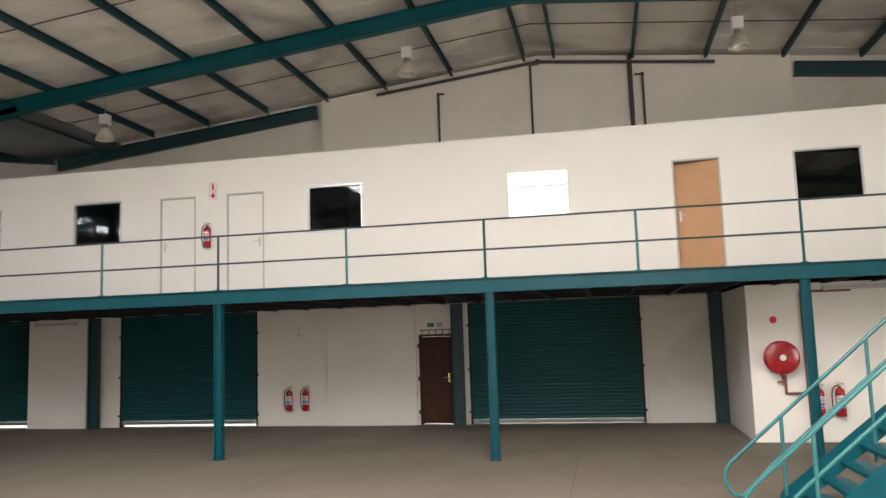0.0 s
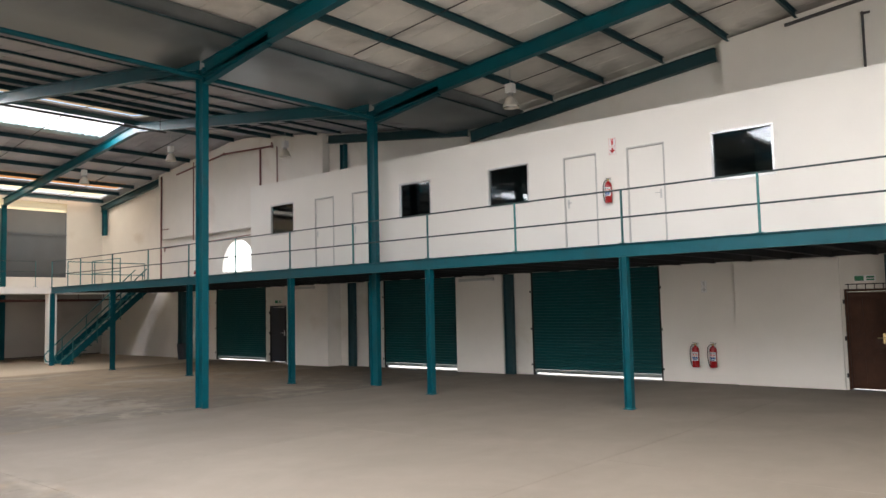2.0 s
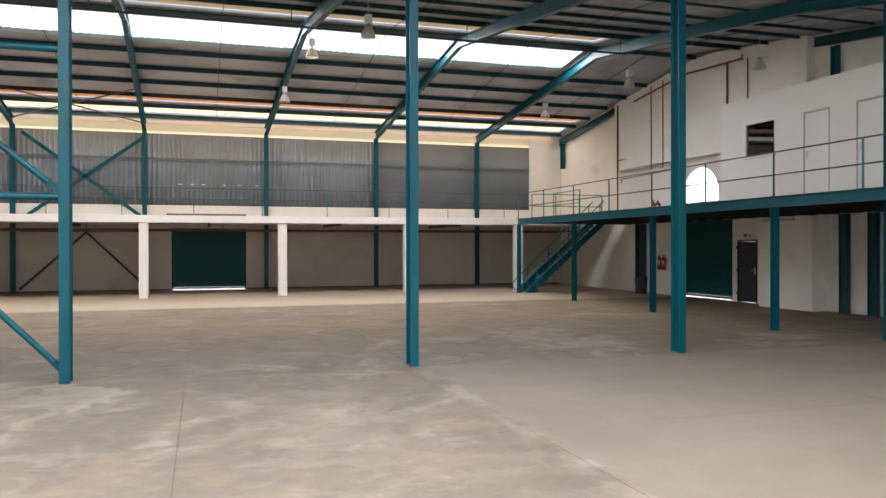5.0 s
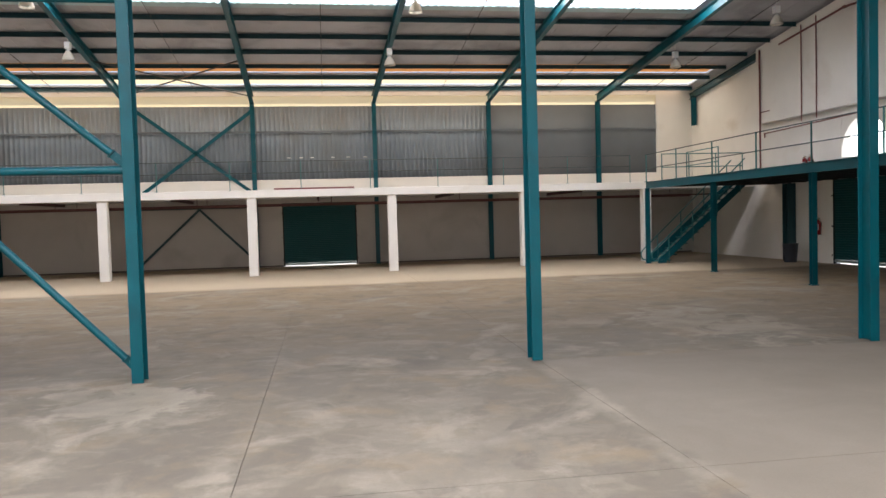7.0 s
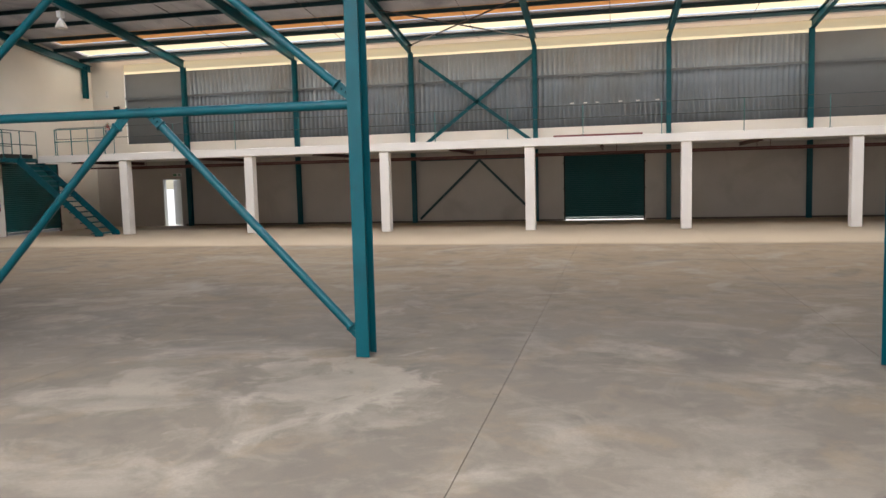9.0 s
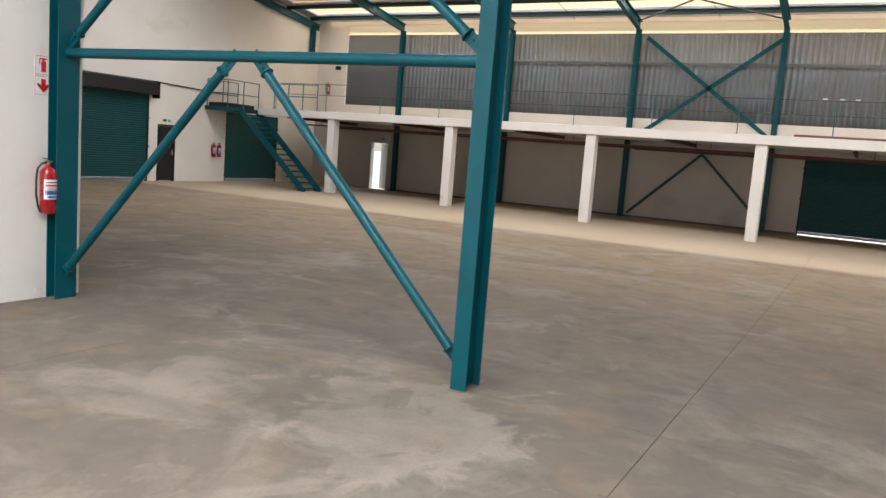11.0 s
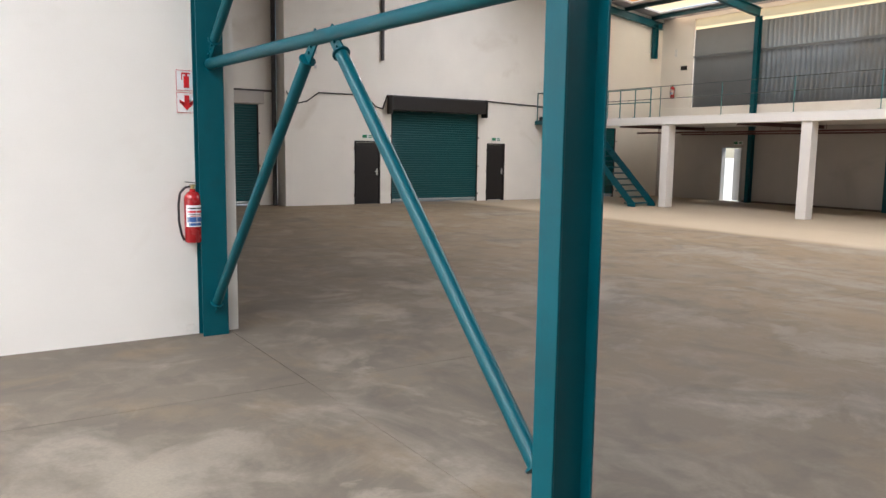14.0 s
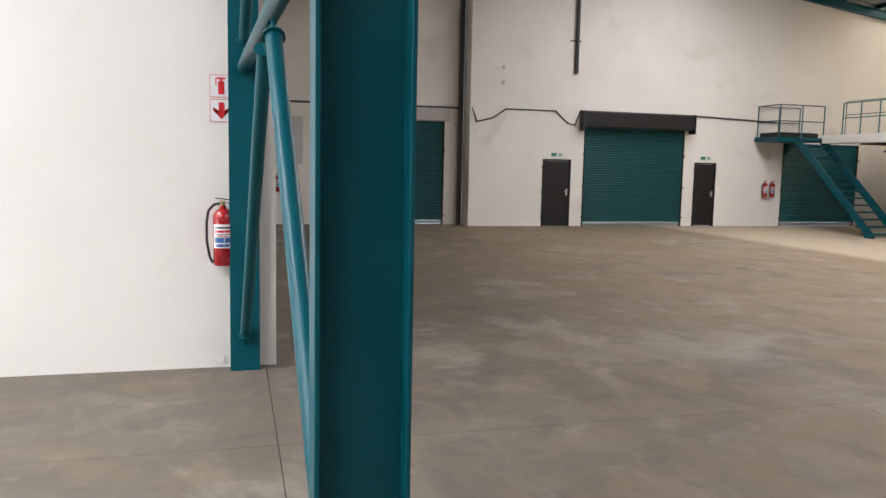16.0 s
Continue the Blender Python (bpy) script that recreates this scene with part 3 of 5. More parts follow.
RB = 0.47
for yc, yw in zip(FRAMES_Y + [-11.0, -16.0], FRAMES_W):
    ym = yc + (yw - yc) * 0.5
    za, zr = roof_z(VALLEY - 0.01) - RB + 0.16, roof_z(RIDGE_W) - RB + 0.16
    r1 = rafter((VALLEY - 0.1, yc, za), (RIDGE_W, ym, zr))
    Mesh().beam((VALLEY - 0.12, yc, za - 0.22), (VALLEY - 2.2, yc, za + 0.2), isec(0.22, 0.14)).done("haunch", M_TEAL, r1)
    rafter((RIDGE_W, ym, zr), (WEST + 0.1, yw, roof_z(WEST) - RB + 0.14))
    if yc > -6.5:
        za, zr = roof_z(VALLEY + 0.01) - RB + 0.16, roof_z(RIDGE_E) - RB + 0.16
        r2 = rafter((VALLEY + 0.1, yc, za), (RIDGE_E, yc, zr))
        Mesh().beam((VALLEY + 0.12, yc, za - 0.18), (VALLEY + 2.2, yc, za + 0.14), isec(0.22, 0.14)).done("haunch", M_TEAL, r2)
        rafter((RIDGE_E, yc, zr), (EAST, yc, roof_z(EAST) - RB + 0.16))
rafter((VALLEY, 17.14, roof_z(VALLEY) - 0.3), (-5.9, 17.14, roof_z(-5.9) - 0.3), 0.3, paint=M_TEAL_DK_SHADE)
rafter((VALLEY - 0.1, 17.14, roof_z(VALLEY - 0.1) - 0.3), (-19.3, 17.14, roof_z(-19.3) - 0.3), 0.26, paint=M_TEAL_DK_SHADE)
rafter((-30.3, 17.14, roof_z(-30.3) - 0.3), (WEST + 0.2, 17.14, roof_z(WEST) - 0.3), 0.26, paint=M_TEAL_DK_SHADE)
rafter((4.95, 17.14, roof_z(4.95) - 0.35), (EAST, 17.14, roof_z(EAST) - 0.35), 0.3, paint=M_TEAL_DK_SHADE)
rafter((RIDGE_W - 5, -21.2, roof_z(RIDGE_W - 5) - 0.3), (WEST + 0.2, -21.2, roof_z(WEST) - 0.3), 0.26)

# purlins and sag rods
px = [-35.2, -33.65, -32.3, -30.75, -29.25, -27.7, -24.6, -22.3, -21.0, -19.7, -18.5, -17.1, -15.7, -14.4]
pe = [-11.7, -10.2, -8.7, -7.12, -5.58, -4.12, -2.53, -0.84, -0.16, 1.56, 3.1, 4.68, 6.2, 7.7, 9.2, 10.7]
for x in px + pe:
    ya = -21.9 if x < -13 else (-6.0 if x > -12.9 else -21.9)
    z = roof_z(x) - 0.16
    o = Mesh().beam((x, ya, z), (x, 16.98 if not (-5.73 < x < 4.85 or -30.2 < x < -19.45) else 16.98, z), csec(0.15, 0.06)).done("roof_purlin", M_TEAL_DK_SHADE)
    tagged(o, "dark painted steel channel purlin under the roof", "purlin", "roof purlins")
for ys, lim in ((10.7, 1), (5.9, 1), (15.1, 1), (1.0, 1), (-4.0, 0), (-9.2, 0), (-14.0, 0)):
    for xa, xb in ((WEST + 0.2, RIDGE_W), (RIDGE_W, VALLEY - 1)) + (((VALLEY + 2, RIDGE_E), (RIDGE_E, EAST - 0.5)) if lim else ()):
        o = Mesh().tube((xa, ys, roof_z(xa) - 0.09), (xb, ys, roof_z(xb) - 0.09), 0.012, 6).done("sag_rod", M_PIPE)
        tagged(o, "thin dark steel tie rod across the purlins", "tie rod", "roof tie rods")
# thin wind ties and pipe along the column heads
for y0, y1 in zip(FRAMES_Y, FRAMES_Y[1:]):
    o = Mesh().tube((VALLEY, y0, 6.62), (VALLEY, y1, 6.62), 0.05, 10).done("eave_strut", M_TEAL)
    tagged(o, "teal steel tube strut between column heads", "strut", "column struts")
o = Mesh().tube((-21.9, -20, 7.62), (-21.9, 12.6, 7.62), 0.035, 8)
for k in range(7):
    o.tube((-21.9, 12.4 - 4.86 * k, 7.6), (-21.9, 12.4 - 4.86 * k, 8.1), 0.014, 6)
tagged(o.done("sprinkler_pipe", M_PIPE), "dark steel pipe hung under the roof", "pipe")
# roof wind bracing by the west eave
for ya, yb in ((-1.85, -6.75), (-6.75, -1.85)):
    o = Mesh().tube((-35.4, ya, roof_z(-35.4) - 0.3), (-31.0, yb, roof_z(-31.0) - 0.3), 0.028, 6).done("roof_brace", M_PIPE)
    tagged(o, "dark steel roof brace rod", "brace", "roof braces")

# tube bracing between the last column and the partition
YB0, YB1, XB, YM = -6.05, -1.42, VALLEY + 0.02, -3.74
br = empty("cross_bracing", (XB, YM, 0), "teal steel tube bracing between two columns", "bracing")


def on_line(p):
    return (-12.865 - 0.215 * (p[1] - YB0) / (YB1 - YB0), p[1], p[2])


def strut(a, b, r=0.044):
    a, b = Vector(on_line(a)) - Vector((XB, YM, 0)), Vector(on_line(b)) - Vector((XB, YM, 0))
    d = (b - a).normalized()
    p, q = a + d * 0.2, b - d * 0.2
    Mesh().tube(p, q, r, 16).done("tube", M_TEAL, br)
    for e, s in ((p, -1), (q, 1)):
        Mesh().tube(e, e + d * 0.012 * s, r * 1.4, 12).done("end_cap", M_TEAL, br)
        g = Mesh().beam(e, e + d * 0.24 * s, [(-0.006, -0.05), (0.006, -0.05), (0.006, 0.05), (-0.006, 0.05)])
        for t in (0.07, 0.12, 0.17):
            c = e + d * t * s
            g.tube(c + Vector((-0.022, 0, 0)), c + Vector((0.022, 0, 0)), 0.011, 6)
        g.done("gusset", M_TEAL, br)


a, b = (Vector(on_line((0, y, z))) - Vector((XB, YM, 0)) for y, z in ((YB0, 2.55), (YB1, 2.545)))
Mesh().tube(a, b, 0.05, 18).done("tube", M_TEAL, br)
strut((XB, YM - 0.12, 2.55), (XB, YB0 - 0.09, 0.19))
strut((XB, YM + 0.12, 2.55), (XB, YB1 + 0.04, 0.155))
strut((XB, YB0, 2.62), (XB, YM - 0.1, 4.5))
strut((XB, YB1, 2.62), (XB, YM + 0.1, 4.5))
Mesh().tube((0, YB0 - YM, 4.56), (0, YB1 - YM, 4.56), 0.05, 18).done("tube", M_TEAL, br)

# bracing on the west wall
wb = empty("wall_bracing", (WEST + 0.12, -4.12, -0.0), "teal steel cross bracing on the metal cladding", "bracing")
for p, q in (((-6.6, 6.45), (-2.0, 2.99)), ((-2.0, 6.45), (-6.6, 2.99))):
    Mesh().beam((0, p[0] + 4.3, p[1]), (0, q[0] + 4.3, q[1]), [(-0.07, -0.02), (0.07, -0.02), (0.07, 0.02), (-0.07, 0.02)], (1, 0, 0)).done("bar", M_TEAL, wb)
for p, q in (((-4.25, 2.45), (-6.7, 0.15)), ((-4.25, 2.45), (-1.95, 0.15))):
    Mesh().beam((0.04, p[0] + 4.3, p[1]), (0.04, q[0] + 4.3, q[1]), [(-0.045, -0.03), (0.045, -0.03), (0.045, 0.03), (-0.045, 0.03)], (1, 0, 0)).done("bar", M_TEAL_DK_SHADE, wb)
Mesh().box(0, 0.08, -2.35, 2.35, 2.46, 2.56).done("bar", M_TEAL_DK_SHADE, wb)
# girt lines, base rail on the west wall
tagged(Mesh().box(WEST + 0.004, WEST + 0.03, -19.7, 15.6, 5.52, 5.6).done("sheeting_rail", M_CLAD_DK), "dark grey horizontal sheeting rail", "rail", kind="structure")
tagged(Mesh().box(WEST + 0.003, WEST + 0.02, -17.1, -0.83, 0.0, 0.07).done("baseboard", M_JOINT), "dark skirting strip along the wall", "baseboard", kind="structure")
tagged(Mesh().box(WEST + 0.003, WEST + 0.02, 2.28, 17.2, 0.0, 0.07).done("baseboard", M_JOINT), "dark skirting strip along the wall", "baseboard", kind="structure")

# ---- west mezzanine in white concrete ----
wm = Mesh().box(WEST + 0.003, -30.8, -20.05, 17.28, 2.8, 2.965)
tagged(wm.done("mezzanine_slab", M_WALL, bevel=0.01), "white painted concrete mezzanine slab", "mezzanine", kind="structure")
tagged(Mesh().box(-31.15, -30.79, -20.06, 17.27, 2.72, 2.985).done("mezzanine_beam", M_WALL, bevel=0.012), "white painted concrete edge beam", "beam", kind="structure")
for k, y in enumerate((12.92, 8.2, 3.32, -1.57, -6.5, -11.5, -16.5)):
    o = Mesh().box(-0.16, 0.16, -0.16, 0.16, 0, 2.72).done("concrete_column", M_WALL, bevel=0.015)
    o.location = (-31.0, y, 0)
    tagged(o, "square white painted concrete column", "column", "mezzanine columns")
for y in (-18.9, -14.0, -9.2, -4.3, 0.7, 5.6, 10.5):
    o = Mesh().beam((WEST + 0.1, y, 2.735), (-31.2, y, 2.735), isec(0.12, 0.08)).done("floor_joist", M_JOIST)
    tagged(o, "dark red steel joist under the slab", "joist", "mezzanine joists")
for x in (-32.2, -34.6):
    o = Mesh().tube((x, -19, 2.5), (x, 16.5, 2.5), 0.03, 8)
    for k in range(8):
        o.tube((x, -18 + 4.8 * k, 2.5), (x, -18 + 4.8 * k, 2.81), 0.01, 6)
    o = o.done("fire_pipe", M_JOIST)
    tagged(o, "dark red pipe hung under the mezzanine", "pipe", "mezzanine pipes")


def railing(name, pts, z, label, h=1.0, step=2.42, mid=0.5, r=0.02, rr=0.017, paint=None):
    """Posts and two rails along a run of points."""
    e = empty(name, (*pts[0], z), label, "railing")
    o = Vector((*pts[0], 0))
    for a, b in zip(pts, pts[1:]):
        a, b = Vector((*a, 0)) - o, Vector((*b, 0)) - o
        n = max(1, round((b - a).length / step))
        for k in range(n + 1):
            p = a.lerp(b, k / n)
            Mesh().tube(p, p + Vector((0, 0, h)), r, 8).box(p.x - 0.05, p.x + 0.05, p.y - 0.05, p.y + 0.05, 0, 0.012).done("post", M_RAIL, e)
        for zz in (h, mid):
            Mesh().tube(a + Vector((0, 0, zz)), b + Vector((0, 0, zz)), rr, 8).done("rail", paint or M_RAIL, e)
    return e


railing("mezzanine_railing", [(-30.95, -19.3), (-30.95, 12.3)], 2.985, "thin grey-green steel railing on the white mezzanine", 1.0, 2.43, 0.6, 0.014, 0.011, M_DARKRAIL)

# ---- north mezzanine: steel posts, beam, deck ----
PX = [-29.75, -25.0, -20.25, -15.45, -10.67, -6.0, -1.15, 3.68, 8.5]
for x in PX:
    column(x, 12.45, 0, 2.7, 0.14, 0.13, "slim teal steel post under the walkway", grp="walkway posts", name="walkway_post")
e = empty("walkway_beam", (-9, 12.45, 2.82), "teal steel edge beam of the walkway", "beam")
Mesh().beam((-20.85, 0, 0), (21, 0, 0), isec(0.24, 0.12)).done("channel", M_TEAL, e)
tagged(Mesh().box(-29.85, 12.05, 12.52, 17.28, 2.86, 2.93).done("walkway_deck", M_DECK_SHADE), "dark steel and board walkway deck", "deck", kind="structure")
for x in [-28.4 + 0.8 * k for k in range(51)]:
    o = Mesh().beam((x, 12.55, 2.775), (x, 16.68, 2.775), isec(0.16, 0.07)).done("deck_joist", M_DECK_SHADE)
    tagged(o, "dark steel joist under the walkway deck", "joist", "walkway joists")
# black strip added to darken the white wall top, as shade does there
tagged(Mesh().box(-29.8, 12.05, 17.2, 17.29, 2.745, 2.858).done("walkway_shade_strip", M_DECK_SHADE), "black strip along the wall under the deck, standing in for shade", "bearer", kind="structure")
railing("walkway_railing", [(-29.75, 12.42), (-25.0, 12.42), (-20.25, 12.42), (-15.45, 12.42), (-10.67, 12.42), (-6.0, 12.42), (-1.2, 12.42), (3.7, 12.42), (8.5, 12.42), (12.0, 12.42)], 2.94, "teal steel tube railing along the walkway", 0.97, 2.4, 0.47, 0.022, 0.016, M_DARKRAIL)
# cross rails at the west end of the deck
railing("stair_head_railing", [(-29.5, 12.9), (-29.5, 16.0)], 2.94, "teal steel railing beside the stair opening", 0.97, 1.1, 0.5)
railing("stair_head_railing", [(-29.0, 13.6), (-26.8, 13.6)], 2.94, "teal steel railing beside the stair opening", 0.97, 1.6, 0.5)

# ---- office block on the walkway ----
OY = 13.89
W_TOP, W_BOT = 5.0, 4.11
WINS = [(-18.2, -17.1), (-12.9, -11.83), (-10.08, -8.96), (-4.88, -3.76), (-0.98, 0.18), (4.0, 5.1)]
DOORS = [(-16.18, -15.39), (-14.65, -13.86), (-8.07, -7.28), (-6.6, -5.8), (1.99, 2.8)]
ops = [(a, b, W_BOT, W_TOP) for a, b in WINS] + [(a, b, 2.94, 4.98) for a, b in DOORS]
wall("wall_office", "x", OY, OY + 0.12, -19.2, 12.09, 2.932, 5.67, ops, M_OFFICE, "smooth white painted office partition with windows")
wall("wall_office_end", "y", -19.2, -19.08, OY + 0.122, 17.29, 2.932, 5.67, [], M_OFFICE, "smooth white painted office end wall")
tagged(Mesh().box(-19.07, 12.09, OY + 0.123, 17.28, 5.6, 5.664).done("ceiling_office", M_OFFICE), "white flat office roof", "ceiling", kind="structure")
for x in (-13.4, -8.5, -5.3, -2.2, 1.4, 3.3):
    wall("wall_office_divider", "y", x, x + 0.1, OY + 0.125, 17.28, 2.94, 5.598, [], M_OFFICE, "white office dividing wall")


def office_window(a, b, k):
    e = empty("office_window", ((a + b) / 2, OY, W_BOT), "dark tinted office window in a slim aluminium frame" if k != 4 else "office window with a bright white roller blind", "window", "office windows")
    w, h = b - a, W_TOP - W_BOT
    f = Mesh()
    t = 0.035
    f.box(-w / 2, w / 2, -0.012, 0.09, 0, t).box(-w / 2, w / 2, -0.012, 0.09, h - t, h)
    f.box(-w / 2, -w / 2 + t, -0.012, 0.09, t, h - t).box(w / 2 - t, w / 2, -0.012, 0.09, t, h - t)
    f.done("frame", M_ALU if k != 4 else M_OFFICE, e, 0.003)
    if k in (0, 3):
        Mesh().box(-w / 2 - 0.02, w / 2 + 0.02, -0.03, 0.0, -0.03, 0).done("sill", M_ALU, e)
    if k != 4:
        p = Mesh().box(-w / 2 + t, w / 2 - t, 0.035, 0.041, t, h - t).done("pane", M_GLASS, e)
        p.visible_shadow = False
    if k == 4:
        Mesh().box(-w / 2 + t, w / 2 - t, 0.07, 0.073, t, h - t).done("blind", M_BLIND, e)
        Mesh().tube((-w / 2 + t, 0.075, h - 0.3), (w / 2 - t, 0.075, h - 0.3), 0.02, 8).done("blind_bar", M_LABEL, e)
    return e


for k, (a, b) in enumerate(WINS):
    office_window(a, b, k)
# lamp added inside the closed office to light the blind from behind
skylight("office_blind_backlight", -0.43, 17.15, 4.6, 1.6, 1.0, 220, (1.0, 0.98, 0.95), 0, -90)


def flush_door(a, b, label, material, open_deg=0, y=OY, z=2.94, h=2.03, frame_m=None, cat="door", group="office doors", frame_t=0.03, handle_side=1):
    w = b - a
    e = empty("office_door", (a, y, z), label, cat, group)
    f = Mesh().box(0, frame_t, -0.012, 0.11, 0, h + 0.01).box(w - frame_t, w, -0.012, 0.11, 0, h + 0.01).box(frame_t, w - frame_t, -0.012, 0.11, h - frame_t + 0.01, h + 0.01)
    f.done("frame", frame_m or M_GREYPAINT, e, 0.002)
    d = Mesh().box(0.004 - (w - frame_t), -frame_t + 0.0, 0.0, 0.04, 0.01, h - frame_t).done("leaf", material, e, 0.003)
    d.matrix_basis = pose(w - 0.0, 0.012, 0, 0, 0, -open_deg)
    hx = -w + frame_t + 0.07 if handle_side < 0 else -frame_t - 0.07
    hd = Mesh().box(hx - 0.02, hx + 0.02, -0.008, 0.0, 0.95, 1.13).tube((hx, 0, 1.06), (hx, -0.05, 1.06), 0.009, 8).tube((hx, -0.05, 1.06), (hx + 0.1 * (-handle_side), -0.05, 1.06), 0.009, 8)
    hd.done("handle", M_ALU, d)
    return e


for k, (a, b) in enumerate(DOORS):
    if k == 4:
        flush_door(a, b, "tan hardboard office door standing ajar", M_TAN, 12, handle_side=-1)
    else:
        flush_door(a, b, "white flush office door, closed", M_OFFICE, 0, handle_side=1 if k == 3 else -1)


# ---- roller shutters and doors ----
def slat_profile(h=0.078):
    return [(0.0, 0.0), (-0.01, 0.006), (-0.019, 0.018), (-0.022, h * 0.5), (-0.019, h - 0.018), (-0.01, h - 0.006), (0.0, h - 0.001), (0.003, h + 0.006), (0.006, h + 0.006), (0.006, 0.0)]


def shutter(axis, a0, a1, at, z1, face, label, gap=0.035, box=0.0, inset=0.06, slat_h=0.078, bar=True, paint=None):
    """A roller shutter in an opening a0..a1; face is the sign of the side that looks into the hall."""
    w = a1 - a0
    e = empty("roller_shutter", label=label, category="roller shutter", group="roller shutters")
    turn = {("x", -1): 0, ("x", 1): 180, ("y", 1): 90}[(axis, face)]
    mid = (a0 + a1) / 2
    e.matrix_basis = pose(mid, at, 0, 0, 0, turn) if axis == "x" else pose(at, mid, 0, 0, 0, turn)
    me = None
    z = gap + 0.09
    while z < z1 - 0.01:
        if me is None:
            pr = slat_profile(slat_h)
            o = Mesh().beam((-w / 2 + 0.03, inset, 0), (w / 2 - 0.03, inset, 0), [(-p[0], p[1]) for p in pr]).done("slat", paint or M_SHUT, e)
            me = o.data
        else:
            o = new("slat", me)
            o.parent = e
        o.location = (0, 0, z)
        z += slat_h
    if bar:
        Mesh().box(-w / 2 + 0.03, w / 2 - 0.03, inset - 0.025, inset + 0.025, gap, gap + 0.085).box(-w / 2 + 0.03, w / 2 - 0.03, inset - 0.04, inset - 0.025, gap + 0.03, gap + 0.055).done("bottom_bar", M_SHUTBAR, e, 0.004)
    for s in (-1, 1):
        g = Mesh().box(s * w / 2, s * (w / 2 - 0.05), inset - 0.045, inset - 0.03, 0, z1).box(s * w / 2, s * (w / 2 - 0.05), inset + 0.03, inset + 0.045, 0, z1).box(s * w / 2, s * (w / 2 - 0.008), inset - 0.03, inset + 0.03, 0, z1)
        for zz in (0.25, 1.2, 2.2):
            g.box(s * (w / 2 + 0.03), s * w / 2, -0.02, 0.02, zz, zz + 0.05)
        g.done("guide", M_DOORDK, e)
    if box:
        b = Mesh().box(-w / 2 - 0.12, w / 2 + 0.12, -0.32, -0.004, z1 + 0.0, z1 + box)
        b.done("cover_box", M_DOORDK, e, 0.02)
        for s in (-1, 1):
            Mesh().box(s * (w / 2 + 0.12), s * (w / 2 + 0.15), -0.36, -0.004, z1 - 0.12, z1 + box + 0.03).done("end_plate", M_BLACK, e)
    return e


GREEN = "dark teal slatted roller shutter, closed"
shutter("x", -2.4, 1.44, 17.3, 2.74, -1, GREEN, 0.02)
shutter("x", -11.3, -7.58, 17.3, 2.74, -1, GREEN, 0.06)
shutter("x", -16.94, -13.82, 17.3, 2.74, -1, GREEN, 0.075)
shutter("x", -26.3, -23.07, 17.3, 2.74, -1, GREEN, 0.05)
shutter("x", -26.69, -23.18, SOUTH, 3.05, 1, "teal slatted roller shutter, closed, under a black box", 0.045, 0.44)
shutter("x", -33.45, -30.4, SOUTH, 2.75, 1, "shiny teal slatted roller shutter behind the stair", 0.04, paint=M_SHUT_GLOSS)
shutter("x", -18.92, -15.13, -22.04, 3.1, 1, "wide teal slatted roller shutter, closed", 0.04)
shutter("y", -0.8, 2.25, WEST, 2.63, 1, "dark teal slatted roller shutter with a pale bottom bar", 0.05)


def panel_door(a0, a1, at, face, material, label, h=2.05, gap=0.012, hinges=True, grille=False, axis="x"):
    """A ledged door in a steel frame that fills an opening."""
    w = a1 - a0
    e = empty("door", label=label, category="door")
    mid = (a0 + a1) / 2
    e.matrix_basis = pose(mid, at, 0, 0, 0, 0 if face < 0 else 180) if axis == "x" else pose(at, mid, 0, 0, 0, 90)
    f = Mesh().box(-w / 2, -w / 2 + 0.05, -0.02, 0.12, 0, h).box(w / 2 - 0.05, w / 2, -0.02, 0.12, 0, h).box(-w / 2 + 0.05, w / 2 - 0.05, -0.02, 0.12, h - 0.05, h)
    f.done("frame", M_DOORDK if not grille else M_BROWN, e, 0.003)
    lf = Mesh().box(-w / 2 + 0.053, w / 2 - 0.053, 0.01, 0.05, gap, h - 0.055)
    if grille:
        for xx in (-w / 4 + 0.01, w / 4 - 0.01):
            for za, zb in ((0.12, 0.75), (0.85, 1.2), (1.3, 1.85)):
                lf.box(xx - w / 7, xx + w / 7, -0.002, 0.012, za, zb)
        sm = Mesh()
        for k in range(5):
            sm.tube((-w / 2 + 0.08 + k * (w - 0.16) / 4, 0.0, h), (-w / 2 + 0.08 + k * (w - 0.16) / 4, 0.0, h + 0.1), 0.01, 6)
        sm.tube((-w / 2 + 0.03, 0, h + 0.1), (w / 2 - 0.03, 0, h + 0.1), 0.012, 6)
        sm.done("top_grille", M_BLACK, e)
    else:
        lf.box(-w / 2 + 0.07, w / 2 - 0.07, -0.004, 0.011, 0.15, 0.95).box(-w / 2 + 0.07, w / 2 - 0.07, -0.004, 0.011, 1.1, 1.9)
    lf.done("leaf", material, e, 0.003)
    Mesh().box(w / 2 - 0.14, w / 2 - 0.09, -0.006, 0.01, 0.95, 1.15).tube((w / 2 - 0.115, 0, 1.06), (w / 2 - 0.115, -0.06, 1.06), 0.01, 8).tube((w / 2 - 0.115, -0.06, 1.06), (w / 2 - 0.23, -0.06, 1.06), 0.01, 8).done("handle", M_ALU if not grille else M_BRASS, e)
    if hinges:
        hm = Mesh()
        for zz in (0.25, 1.0, 1.75):
            hm.tube((-w / 2 - 0.015, -0.03, zz), (-w / 2 - 0.015, -0.03, zz + 0.09), 0.018, 8)
        hm.done("hinges", M_BLACK, e)
    return e


panel_door(-3.56, -2.76, 17.3, -1, M_BROWN, "dark brown wooden panel door, closed", grille=True, gap=0.03)
panel_door(-22.8, -21.86, 17.3, -1, M_NAVY, "dark navy door, closed", 2.04, gap=0.03)
